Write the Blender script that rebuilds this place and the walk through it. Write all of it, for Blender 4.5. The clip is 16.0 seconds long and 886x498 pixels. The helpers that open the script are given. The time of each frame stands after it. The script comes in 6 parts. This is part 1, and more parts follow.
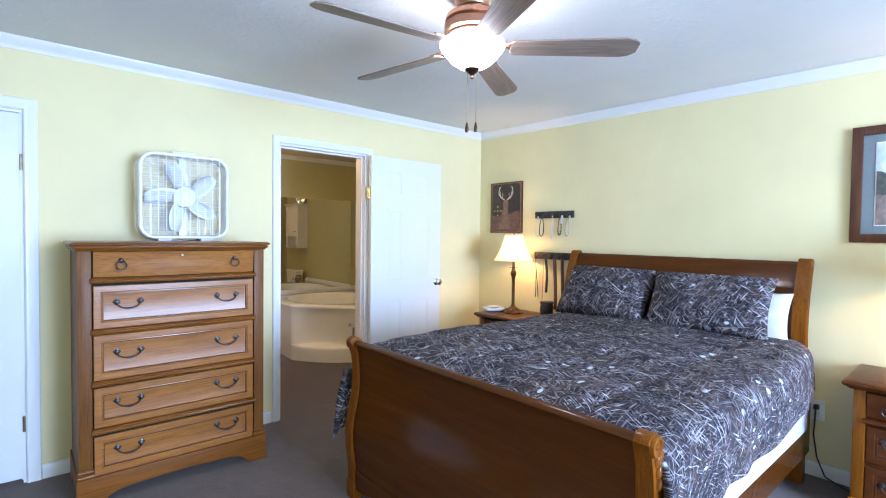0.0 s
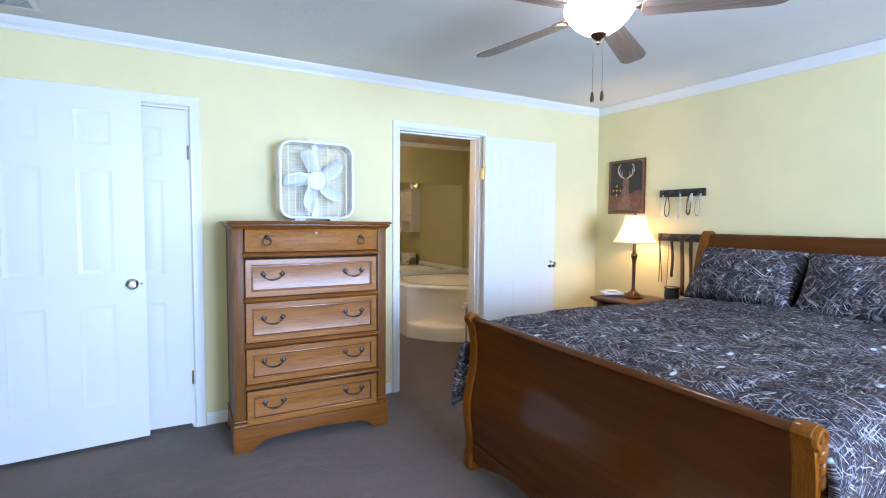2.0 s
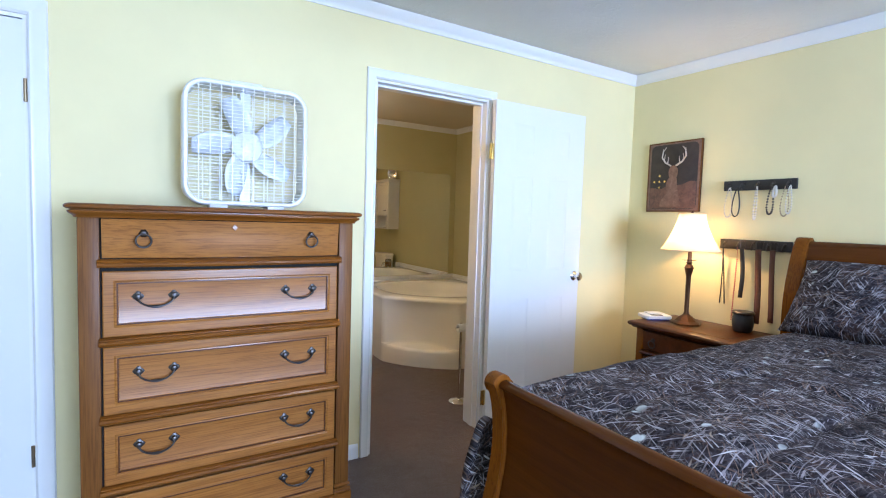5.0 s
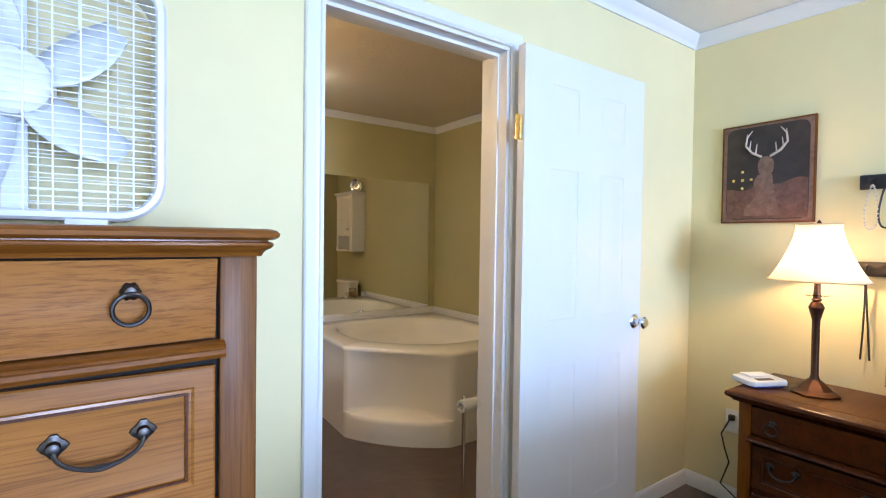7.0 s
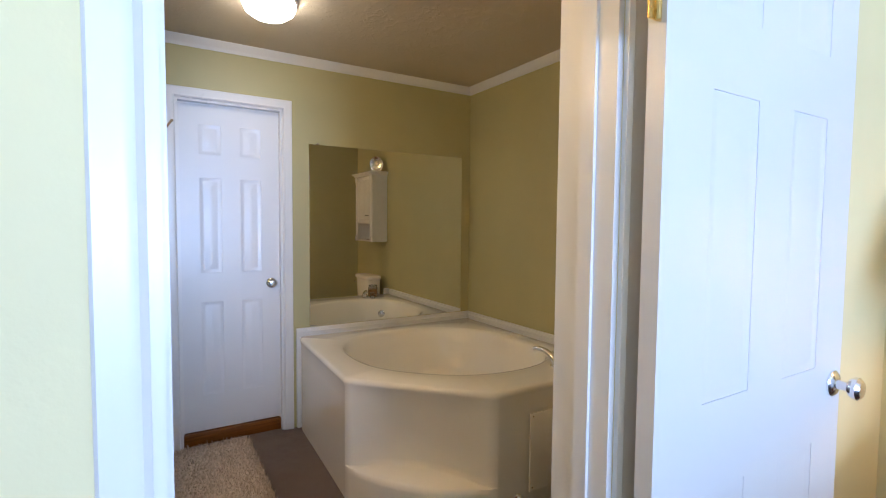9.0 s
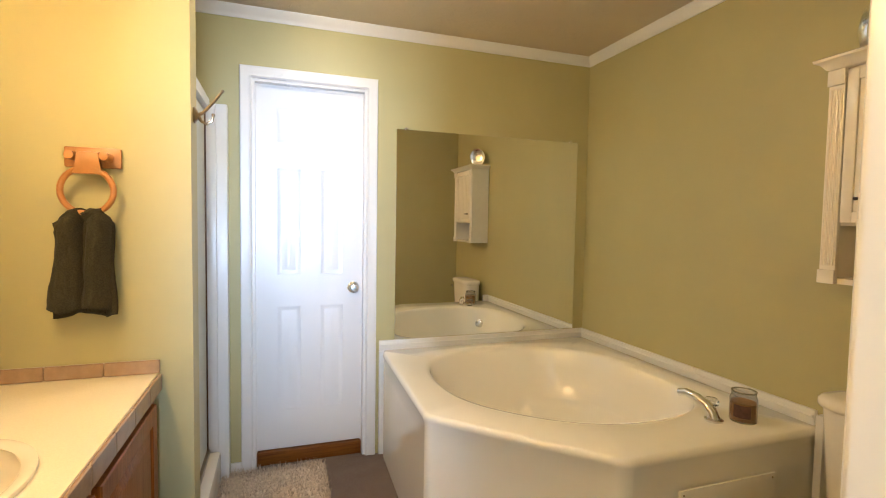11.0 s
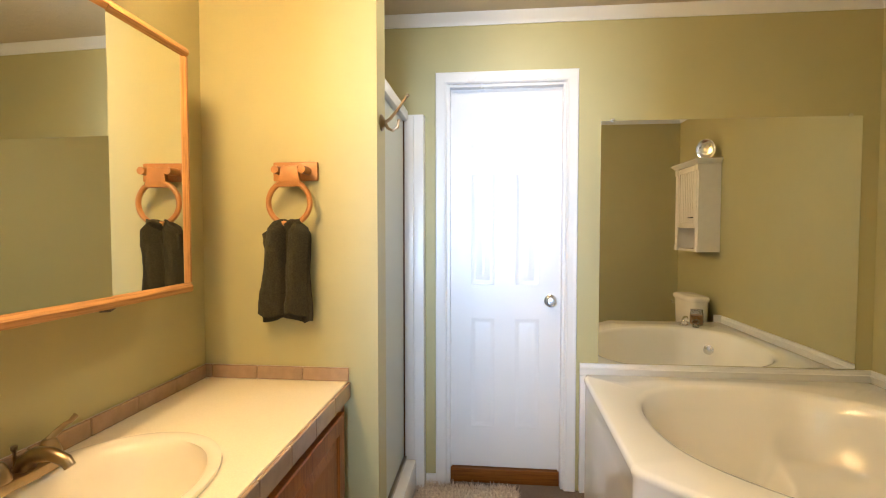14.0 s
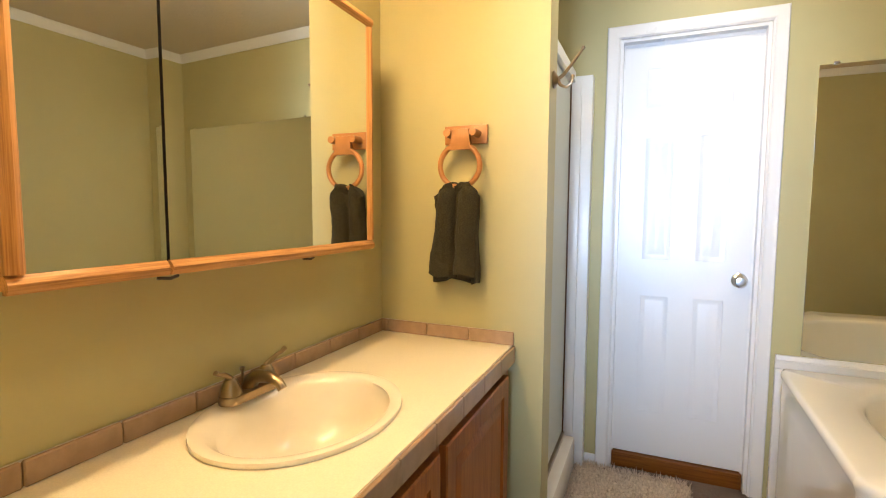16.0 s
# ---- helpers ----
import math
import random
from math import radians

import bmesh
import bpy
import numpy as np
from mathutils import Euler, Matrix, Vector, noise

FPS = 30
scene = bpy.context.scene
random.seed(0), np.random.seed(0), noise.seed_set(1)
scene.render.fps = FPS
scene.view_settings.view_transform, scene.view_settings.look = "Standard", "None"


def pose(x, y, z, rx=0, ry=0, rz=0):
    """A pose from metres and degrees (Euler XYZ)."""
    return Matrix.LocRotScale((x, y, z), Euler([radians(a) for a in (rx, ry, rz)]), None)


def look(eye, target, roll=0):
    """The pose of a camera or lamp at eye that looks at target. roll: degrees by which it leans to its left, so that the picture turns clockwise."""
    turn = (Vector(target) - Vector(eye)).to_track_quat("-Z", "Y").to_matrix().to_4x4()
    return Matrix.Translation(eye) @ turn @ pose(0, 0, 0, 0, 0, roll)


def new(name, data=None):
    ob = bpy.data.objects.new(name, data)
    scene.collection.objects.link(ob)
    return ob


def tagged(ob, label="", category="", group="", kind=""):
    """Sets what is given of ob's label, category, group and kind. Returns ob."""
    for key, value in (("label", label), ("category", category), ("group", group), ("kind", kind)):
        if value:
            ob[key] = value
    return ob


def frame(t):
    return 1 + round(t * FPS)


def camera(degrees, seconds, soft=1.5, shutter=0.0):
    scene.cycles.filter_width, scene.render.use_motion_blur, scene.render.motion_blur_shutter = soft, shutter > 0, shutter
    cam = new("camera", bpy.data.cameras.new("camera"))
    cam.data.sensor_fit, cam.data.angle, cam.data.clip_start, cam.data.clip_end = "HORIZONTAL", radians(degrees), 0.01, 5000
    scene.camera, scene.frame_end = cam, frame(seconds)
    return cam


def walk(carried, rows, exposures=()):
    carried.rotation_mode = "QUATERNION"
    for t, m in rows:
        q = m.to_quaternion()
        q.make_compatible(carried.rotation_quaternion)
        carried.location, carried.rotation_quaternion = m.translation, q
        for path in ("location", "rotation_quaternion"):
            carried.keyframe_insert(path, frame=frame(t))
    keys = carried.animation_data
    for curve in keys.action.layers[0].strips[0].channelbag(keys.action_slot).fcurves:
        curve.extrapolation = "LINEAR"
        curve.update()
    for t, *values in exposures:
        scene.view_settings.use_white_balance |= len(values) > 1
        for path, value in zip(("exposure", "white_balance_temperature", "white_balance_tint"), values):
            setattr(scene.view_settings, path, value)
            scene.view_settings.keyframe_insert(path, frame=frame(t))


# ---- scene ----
cam = camera(85.2, 16.0, 1.1)
EXPOSURES = [(0.0, 0.10, 5500, 17), (8.0, 0.06, 5400, 18), (8.6, 0.0, 5350, 18), (9.2, 0.0, 5350, 18), (11.3, 0.84, 5900, 13), (16.0, 0.82, 5800, 13)]
PATH = [
    (0, (0.731, 0.46, 1.38), (2.041, 1.971, 1.323), 0.7),
    (0.5, (0.708, 0.47, 1.372), (1.895, 2.079, 1.305), 0.5),
    (1, (0.692, 0.478, 1.358), (1.76, 2.167, 1.278), 0.3),
    (1.5, (0.682, 0.479, 1.342), (1.667, 2.217, 1.245), 0.2),
    (2, (0.682, 0.489, 1.332), (1.629, 2.247, 1.216), 0.4),
    (2.5, (0.686, 0.507, 1.335), (1.626, 2.267, 1.201), 0.7),
    (3, (0.738, 0.584, 1.318), (1.688, 2.338, 1.175), 0.9),
    (3.5, (0.835, 0.802, 1.326), (1.807, 2.543, 1.165), 1.0),
    (4, (0.926, 1.026, 1.323), (1.923, 2.753, 1.161), 1.3),
    (6.5, (1.476, 2.299, 1.292), (2.595, 3.956, 1.241), 1.3),
    (7, (1.614, 2.555, 1.313), (2.771, 4.186, 1.27), 0.8),
    (7.5, (1.722, 2.768, 1.306), (2.898, 4.385, 1.263), 0.6),
    (8, (1.839, 2.983, 1.321), (3.011, 4.603, 1.262), 0.5),
    (8.5, (1.977, 3.138, 1.322), (3.104, 4.788, 1.243), 0.5),
    (9, (2.134, 3.315, 1.339), (3.17, 5.022, 1.233), 0.5),
    (11.5, (2.411, 3.85, 1.311), (2.974, 5.767, 1.217), 0.9),
    (12, (2.436, 3.912, 1.31), (2.921, 5.85, 1.221), 0.7),
    (12.5, (2.456, 3.959, 1.312), (2.826, 5.923, 1.223), 0.5),
    (13, (2.472, 3.99, 1.309), (2.649, 5.98, 1.225), 0.3),
    (13.5, (2.476, 4.009, 1.316), (2.469, 6.007, 1.233), 0.2),
    (14, (2.481, 4.01, 1.309), (2.285, 5.999, 1.233), 0.0),
    (14.5, (2.465, 4.017, 1.292), (2.089, 5.98, 1.22), -0.0),
    (15, (2.447, 4.023, 1.28), (1.898, 5.945, 1.193), 0.0),
    (15.5, (2.43, 4.029, 1.267), (1.742, 5.903, 1.146), 0.2),
    (16, (2.421, 4.027, 1.255), (1.63, 5.857, 1.096), 0.3),
]
walk(cam, [(t, look(eye, target, roll)) for t, eye, target, roll in PATH], EXPOSURES)

# ---- world and large lights ----
world = bpy.data.worlds.new("world")
scene.world = world
world.use_nodes = True
wn = world.node_tree
sky = wn.nodes.new("ShaderNodeTexSky")
sky.sky_type, sky.sun_disc, sky.sun_elevation, sky.sun_rotation = "NISHITA", False, radians(38), radians(20)
wn.links.new(sky.outputs[0], wn.nodes["Background"].inputs[0])
wn.nodes["Background"].inputs[1].default_value = 0.1

DAYLIGHT = (0.585, 0.76, 1.0)
WARM = (1.0, 0.60, 0.24)


def area_lamp(name, eye, target, sx, sy, watts, color):
    lamp = bpy.data.lights.new(name, "AREA")
    lamp.shape, lamp.size, lamp.size_y, lamp.energy, lamp.color = "RECTANGLE", sx, sy, watts, color
    ob = new(name, lamp)
    ob.matrix_world = look(eye, target)
    return tagged(ob, "daylight falling through the window opening", "light", kind="structure")


def point_lamp(name, place, radius, watts, color):
    lamp = bpy.data.lights.new(name, "POINT")
    lamp.shadow_soft_size, lamp.energy, lamp.color = radius, watts, color
    ob = new(name, lamp)
    ob.location = place
    return tagged(ob, "light of a lamp bulb", "light", kind="structure")


SUN_W, FAN_W, LAMP_W, DOME_E, VANITY_E = 425.0, 36.0, 11.0, 25.0, 84.0
area_lamp("window_light", (2.35, -2.78, 1.35), (2.25, 3.0, 1.20), 1.8, 1.6, SUN_W, DAYLIGHT)
point_lamp("bedside_bulb", (4.0, 3.272, 1.24), 0.03, LAMP_W, WARM)
point_lamp("bedside_bulb", (4.0, 0.58, 1.24), 0.03, LAMP_W, WARM)

# ---- materials ----


def link(nt, a, b):
    nt.links.new(a, b)


def shader(name, rough=0.6, metal=0.0, coat=0.0, spec=0.5):
    m = bpy.data.materials.new(name)
    m.use_nodes = True
    nt = m.node_tree
    b = nt.nodes["Principled BSDF"]
    b.inputs["Roughness"].default_value = rough
    b.inputs["Metallic"].default_value = metal
    b.inputs["Coat Weight"].default_value = coat
    b.inputs["Specular IOR Level"].default_value = spec
    return m, nt, b


def coords(nt, scale=(1, 1, 1), rot=(0, 0, 0), kind="Object"):
    tc = nt.nodes.new("ShaderNodeTexCoord")
    mp = nt.nodes.new("ShaderNodeMapping")
    mp.inputs["Scale"].default_value = scale
    mp.inputs["Rotation"].default_value = [radians(r) for r in rot]
    link(nt, tc.outputs[kind], mp.inputs["Vector"])
    return mp.outputs["Vector"]


def noise_tex(nt, vec, scale, detail=4.0, rough=0.55, distort=0.0):
    n = nt.nodes.new("ShaderNodeTexNoise")
    n.inputs["Scale"].default_value, n.inputs["Detail"].default_value = scale, detail
    n.inputs["Roughness"].default_value, n.inputs["Distortion"].default_value = rough, distort
    link(nt, vec, n.inputs["Vector"])
    return n.outputs["Fac"]


def ramp(nt, fac, stops):
    r = nt.nodes.new("ShaderNodeValToRGB")
    while len(r.color_ramp.elements) < len(stops):
        r.color_ramp.elements.new(0.5)
    for e, (p, c) in zip(r.color_ramp.elements, stops):
        e.position, e.color = p, (*c, 1) if len(c) == 3 else c
    link(nt, fac, r.inputs["Fac"])
    return r.outputs["Color"]


def mix(nt, fac, a, b, mode="MIX"):
    n = nt.nodes.new("ShaderNodeMix")
    n.data_type, n.blend_type = "RGBA", mode
    for value, key in ((fac, "Factor"), (a, 6), (b, 7)):
        if isinstance(value, (int, float)):
            n.inputs[0].default_value = value
        elif isinstance(value, tuple):
            n.inputs[key].default_value = (*value, 1)
        else:
            link(nt, value, n.inputs[0] if key == "Factor" else n.inputs[key])
    return n.outputs[2]


def bump(nt, bsdf, height, strength=0.2, dist=0.01, before=None):
    b = nt.nodes.new("ShaderNodeBump")
    b.inputs["Strength"].default_value, b.inputs["Distance"].default_value = strength, dist
    link(nt, height, b.inputs["Height"])
    if before is not None:
        link(nt, before, b.inputs["Normal"])
    link(nt, b.outputs["Normal"], bsdf.inputs["Normal"])
    return b.outputs["Normal"]


def shade_of(c, k):
    return tuple(min(1.0, v * k) for v in c)


def painted(name, color, rough=0.55, grain=120.0, strength=0.12, vary=0.05, coarse=1.6):
    """Paint with a roller stipple and faint broad unevenness."""
    m, nt, b = shader(name, rough)
    v = coords(nt)
    broad = noise_tex(nt, v, coarse, 5)
    col = ramp(nt, broad, [(0.3, shade_of(color, 1 - vary)), (0.7, shade_of(color, 1 + vary))])
    link(nt, col, b.inputs["Base Color"])
    n1 = bump(nt, b, noise_tex(nt, v, grain, 3), strength, 0.002)
    bump(nt, b, noise_tex(nt, v, grain / 14, 3), strength * 0.5, 0.006, n1)
    rr = nt.nodes.new("ShaderNodeMapRange")
    rr.inputs["To Min"].default_value, rr.inputs["To Max"].default_value = rough - 0.08, rough + 0.08
    link(nt, broad, rr.inputs["Value"])
    link(nt, rr.outputs[0], b.inputs["Roughness"])
    return m


def wood(name, light, dark, axis="X", rough=0.35, coat=0.25, scale=1.0, grain=0.25, spec=0.2, varnish=0.2, streak=0.6):
    """Varnished wood; the grain runs along the axis."""
    m, nt, b = shader(name, rough, coat=coat, spec=spec)
    b.inputs["Coat Roughness"].default_value = varnish
    thin = {"X": (0.7, 9, 9), "Y": (9, 0.7, 9), "Z": (9, 9, 0.7)}[axis]
    fine = {"X": (5, 210, 210), "Y": (210, 5, 210), "Z": (210, 210, 5)}[axis]
    v = coords(nt, [s * scale for s in thin])
    f = coords(nt, [s * scale for s in fine])
    figure = noise_tex(nt, v, 2.2, 6, 0.6, 0.8)
    pores = noise_tex(nt, f, 1.0, 3, 0.7)
    base = ramp(nt, figure, [(0.28, dark), (0.5, tuple((a + c) / 2 for a, c in zip(light, dark))), (0.72, light)])
    dots = ramp(nt, pores, [(0.36, (0.42, 0.34, 0.28)), (0.54, (1, 1, 1))])
    col = mix(nt, streak, base, dots, "MULTIPLY")
    link(nt, col, b.inputs["Base Color"])
    rr = nt.nodes.new("ShaderNodeMapRange")
    rr.inputs["To Min"].default_value, rr.inputs["To Max"].default_value = rough + 0.1, rough - 0.06
    link(nt, figure, rr.inputs["Value"])
    link(nt, rr.outputs[0], b.inputs["Roughness"])
    bump(nt, b, pores, grain, 0.001)
    return m


def metal(name, color, rough=0.25, vary=0.1):
    m, nt, b = shader(name, rough, 1.0)
    n = noise_tex(nt, coords(nt), 40, 3)
    link(nt, ramp(nt, n, [(0.3, shade_of(color, 1 - vary)), (0.7, shade_of(color, 1 + vary))]), b.inputs["Base Color"])
    return m


def plain(name, color, rough=0.5, metallic=0.0, grain=60.0, strength=0.08, vary=0.06):
    m, nt, b = shader(name, rough, metallic)
    n = noise_tex(nt, coords(nt), grain, 3)
    link(nt, ramp(nt, n, [(0.3, shade_of(color, 1 - vary)), (0.7, shade_of(color, 1 + vary))]), b.inputs["Base Color"])
    bump(nt, b, n, strength, 0.002)
    return m


def glowing(name, color, strength):
    m, nt, b = shader(name, 0.3)
    b.inputs["Base Color"].default_value = (0.85, 0.85, 0.85, 1)
    b.inputs["Emission Color"].default_value = (*color, 1)
    b.inputs["Emission Strength"].default_value = strength
    return m


def carpet(name, a, c):
    m, nt, b = shader(name, 0.95, spec=0.15)
    v = coords(nt)
    tuft = noise_tex(nt, v, 260, 3, 0.7)
    patch = noise_tex(nt, v, 2.2, 5, 0.6, 0.4)
    base = ramp(nt, patch, [(0.3, a), (0.7, c)])
    dots = ramp(nt, tuft, [(0.3, (0.6, 0.6, 0.6)), (0.7, (1.15, 1.15, 1.15))])
    link(nt, mix(nt, 0.8, base, dots, "MULTIPLY"), b.inputs["Base Color"])
    b.inputs["Sheen Weight"].default_value = 0.25
    n1 = bump(nt, b, tuft, 0.7, 0.006)
    bump(nt, b, noise_tex(nt, v, 14, 4), 0.35, 0.02, n1)
    return m


def ceiling_mat(name, color, rough=0.85):
    m, nt, b = shader(name, rough, spec=0.25)
    v = coords(nt)
    broad = noise_tex(nt, v, 1.3, 4)
    link(nt, ramp(nt, broad, [(0.3, shade_of(color, 0.95)), (0.7, shade_of(color, 1.03))]), b.inputs["Base Color"])
    spat = ramp(nt, noise_tex(nt, v, 26, 5, 0.6, 0.6), [(0.5, (0, 0, 0)), (0.62, (1, 1, 1))])
    n1 = bump(nt, b, spat, 0.22, 0.006)
    bump(nt, b, noise_tex(nt, v, 160, 2), 0.12, 0.002, n1)
    return m


def turned(nt, scale, turn):
    """Cloth coordinates turned first and stretched after."""
    first = coords(nt, (1, 1, 1), (0, 0, turn), "UV")
    mp = nt.nodes.new("ShaderNodeMapping")
    mp.inputs["Scale"].default_value = scale
    link(nt, first, mp.inputs["Vector"])
    return mp.outputs["Vector"]


def camo(name):
    """Woodland print: dark ground, twigs, dry grass and pale leaves."""
    m, nt, b = shader(name, 0.9, spec=0.1)
    v = coords(nt, kind="UV")
    ground = ramp(nt, noise_tex(nt, v, 5, 5, 0.65, 0.5), [(0.3, (0.003, 0.0026, 0.0045)), (0.52, (0.011, 0.0095, 0.0135)), (0.74, (0.034, 0.029, 0.036))])
    col = ground
    bark = ramp(nt, noise_tex(nt, v, 9, 4, 0.6, 1.0), [(0.54, (0, 0, 0)), (0.62, (1, 1, 1))])
    col = mix(nt, bark, col, (0.035, 0.02, 0.018))
    patch = ramp(nt, noise_tex(nt, v, 3.2, 4, 0.6, 0.7), [(0.52, (0, 0, 0)), (0.66, (1, 1, 1))])
    col = mix(nt, patch, col, (0.042, 0.026, 0.020))
    mottle = ramp(nt, noise_tex(nt, turned(nt, (26, 90, 1), 20), 1.0, 4, 0.7, 0.6), [(0.44, (0, 0, 0)), (0.60, (1, 1, 1))])
    col = mix(nt, mottle, col, (0.038, 0.034, 0.044))
    flecks = ramp(nt, noise_tex(nt, turned(nt, (40, 130, 1), -28), 1.0, 3, 0.7, 0.4), [(0.56, (0, 0, 0)), (0.64, (1, 1, 1))])
    col = mix(nt, flecks, col, (0.085, 0.078, 0.090))
    layers = [(12, 12.0, 187, (0.15, 0.13, 0.14), 0.62), (-38, 13.6, 210, (0.16, 0.105, 0.085), 0.63), (72, 12.6, 171, (0.11, 0.072, 0.058), 0.62), (-8, 10.5, 200, (0.26, 0.24, 0.27), 0.63),
              (118, 12.6, 215, (0.42, 0.41, 0.46), 0.64), (48, 13.6, 225, (0.40, 0.39, 0.44), 0.64), (-62, 12.6, 190, (0.30, 0.29, 0.32), 0.64), (28, 7.4, 120, (0.55, 0.55, 0.61), 0.69), (95, 8.0, 130, (0.48, 0.48, 0.54), 0.69), (-20, 6.2, 90, (0.30, 0.24, 0.20), 0.70)]
    for n, (turn, along, across, tint, cut) in enumerate(layers):
        wv = turned(nt, (along, across, 1), turn)
        add = nt.nodes.new("ShaderNodeVectorMath")
        add.operation = "ADD"
        warp = nt.nodes.new("ShaderNodeTexNoise")
        warp.inputs["Scale"].default_value = 1.1
        link(nt, coords(nt, (4, 4, 4), (0, 0, 31 * n), "UV"), warp.inputs["Vector"])
        sc = nt.nodes.new("ShaderNodeVectorMath")
        sc.operation = "SCALE"
        sc.inputs["Scale"].default_value = 6.0
        link(nt, warp.outputs["Color"], sc.inputs[0])
        link(nt, wv, add.inputs[0])
        link(nt, sc.outputs[0], add.inputs[1])
        streak = ramp(nt, noise_tex(nt, add.outputs[0], 1.0, 1, 0.5), [(cut, (0, 0, 0)), (cut + 0.03, (1, 1, 1))])
        where = ramp(nt, noise_tex(nt, coords(nt, (1, 1, 1), (0, 0, 57 * n), "UV"), 4.5 + n, 3), [(0.42, (0.05, 0.05, 0.05)), (0.58, (1, 1, 1))])
        col = mix(nt, mix(nt, 1.0, streak, where, "MULTIPLY"), col, tint)
    leaf = nt.nodes.new("ShaderNodeTexVoronoi")
    leaf.inputs["Scale"].default_value, leaf.inputs["Randomness"].default_value = 11, 1.0
    link(nt, coords(nt, (1, 1.5, 1), (0, 0, 24), "UV"), leaf.inputs["Vector"])
    spots = ramp(nt, leaf.outputs["Distance"], [(0.14, (1, 1, 1)), (0.19, (0, 0, 0))])
    some = ramp(nt, noise_tex(nt, v, 4.5, 2), [(0.50, (0, 0, 0)), (0.56, (1, 1, 1))])
    col = mix(nt, mix(nt, 1.0, spots, some, "MULTIPLY"), col, (0.50, 0.56, 0.60))
    link(nt, col, b.inputs["Base Color"])
    n1 = bump(nt, b, noise_tex(nt, v, 420, 2), 0.25, 0.001)
    bump(nt, b, noise_tex(nt, v, 16, 4, 0.6, 0.8), 0.5, 0.02, n1)
    return m


YELLOW = painted("yellow_wall_paint", (0.76, 0.675, 0.385), 0.6)
SAGE = painted("sage_wall_paint", (0.47, 0.43, 0.215), 0.5)
WHITE = painted("white_gloss_paint", (0.73, 0.735, 0.74), 0.32, grain=40, strength=0.06, vary=0.02)
TRIM = painted("white_trim_paint", (0.76, 0.76, 0.755), 0.3, grain=30, strength=0.05, vary=0.02)
CEIL = ceiling_mat("ceiling_paint", (0.78, 0.78, 0.78))
# Whitish ceiling; the beige paints the warm lamplight on it.
CEILB = ceiling_mat("lamp_tinted_ceiling_paint", (0.66, 0.57, 0.42), 0.5)
CARPET = carpet("brown_carpet", (0.115, 0.078, 0.058), (0.165, 0.112, 0.086))
# Drawer oak is the lightest; moulding, depth and upright oak are toned darker.
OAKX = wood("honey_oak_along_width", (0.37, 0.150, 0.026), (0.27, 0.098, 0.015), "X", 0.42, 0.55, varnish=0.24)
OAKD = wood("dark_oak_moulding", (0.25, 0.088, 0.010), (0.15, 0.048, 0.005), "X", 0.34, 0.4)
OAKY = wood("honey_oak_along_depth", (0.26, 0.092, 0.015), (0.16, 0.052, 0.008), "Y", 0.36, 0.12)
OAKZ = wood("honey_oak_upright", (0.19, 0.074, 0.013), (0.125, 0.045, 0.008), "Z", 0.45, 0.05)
# Bed boards: the shade on footboard and rails is put into this darker tone.
BEDWOOD = wood("cherry_stained_shaded_wood", (0.094, 0.026, 0.0006), (0.062, 0.016, 0.0004), "Y", 0.60, 0.55, grain=0.02, spec=0.05, varnish=0.14, streak=0.2)
BEDPOST = wood("cherry_stained_post_wood", (0.22, 0.070, 0.002), (0.15, 0.043, 0.001), "Z", 0.55, 0.35, spec=0.08, varnish=0.16)
# Reddish wood, its base darkened for the shadow on the nightstand fronts.
NIGHTW = wood("reddish_shaded_nightstand_wood", (0.12, 0.033, 0.005), (0.060, 0.015, 0.0025), "Y", 0.30, 0.15)
VANW = wood("vanity_oak", (0.37, 0.125, 0.022), (0.24, 0.074, 0.012), "Z", 0.35, 0.2)
MCOAKZ = wood("light_oak_stile", (0.58, 0.30, 0.10), (0.50, 0.245, 0.078), "Z", 0.38, 0.2)
MCOAK = wood("light_oak_frame", (0.58, 0.30, 0.10), (0.50, 0.245, 0.078), "Y", 0.38, 0.2)
RINGW = plain("turned_honey_oak", (0.43, 0.19, 0.052), 0.36, 0, 14, 0.05, 0.14)
FANW = wood("grey_brown_fan_blade", (0.33, 0.25, 0.20), (0.20, 0.15, 0.12), "X", 0.45, 0.1)
PICW = wood("dark_walnut_frame", (0.12, 0.042, 0.018), (0.06, 0.02, 0.01), "Z", 0.3, 0.4)
BRONZE = metal("aged_bronze", (0.11, 0.058, 0.036), 0.38)
COPPER = metal("brushed_copper", (0.42, 0.22, 0.14), 0.3)
PEWTER = metal("dark_pewter", (0.085, 0.078, 0.076), 0.40)
CHROME = metal("polished_chrome", (0.84, 0.84, 0.86), 0.2, 0.03)
NICKEL = metal("brushed_nickel", (0.36, 0.285, 0.19), 0.30)
BRASS = metal("polished_brass", (0.83, 0.60, 0.22), 0.22)
ACRYL, _nt, _b = shader("cream_gelcoat", 0.14, coat=0.4)
link(_nt, ramp(_nt, noise_tex(_nt, coords(_nt), 3, 4), [(0.3, (0.92, 0.885, 0.79)), (0.7, (0.94, 0.91, 0.825))]), _b.inputs["Base Color"])
bump(_nt, _b, noise_tex(_nt, coords(_nt), 9, 2), 0.04, 0.01)
CERAM = plain("cream_ceramic", (0.85, 0.80, 0.70), 0.17, 0, 20, 0.02, 0.02)
LAMIN = plain("cream_laminate", (0.85, 0.79, 0.65), 0.3, 0, 320, 0.04, 0.05)
TILE = plain("tan_glazed_tile", (0.39, 0.265, 0.172), 0.24, 0, 30, 0.05, 0.12)
GROUT = plain("pale_grout", (0.55, 0.48, 0.40), 0.8, 0, 200, 0.2, 0.08)
MIRROR, _nt, _b = shader("mirror_silver", 0.01, 1.0)
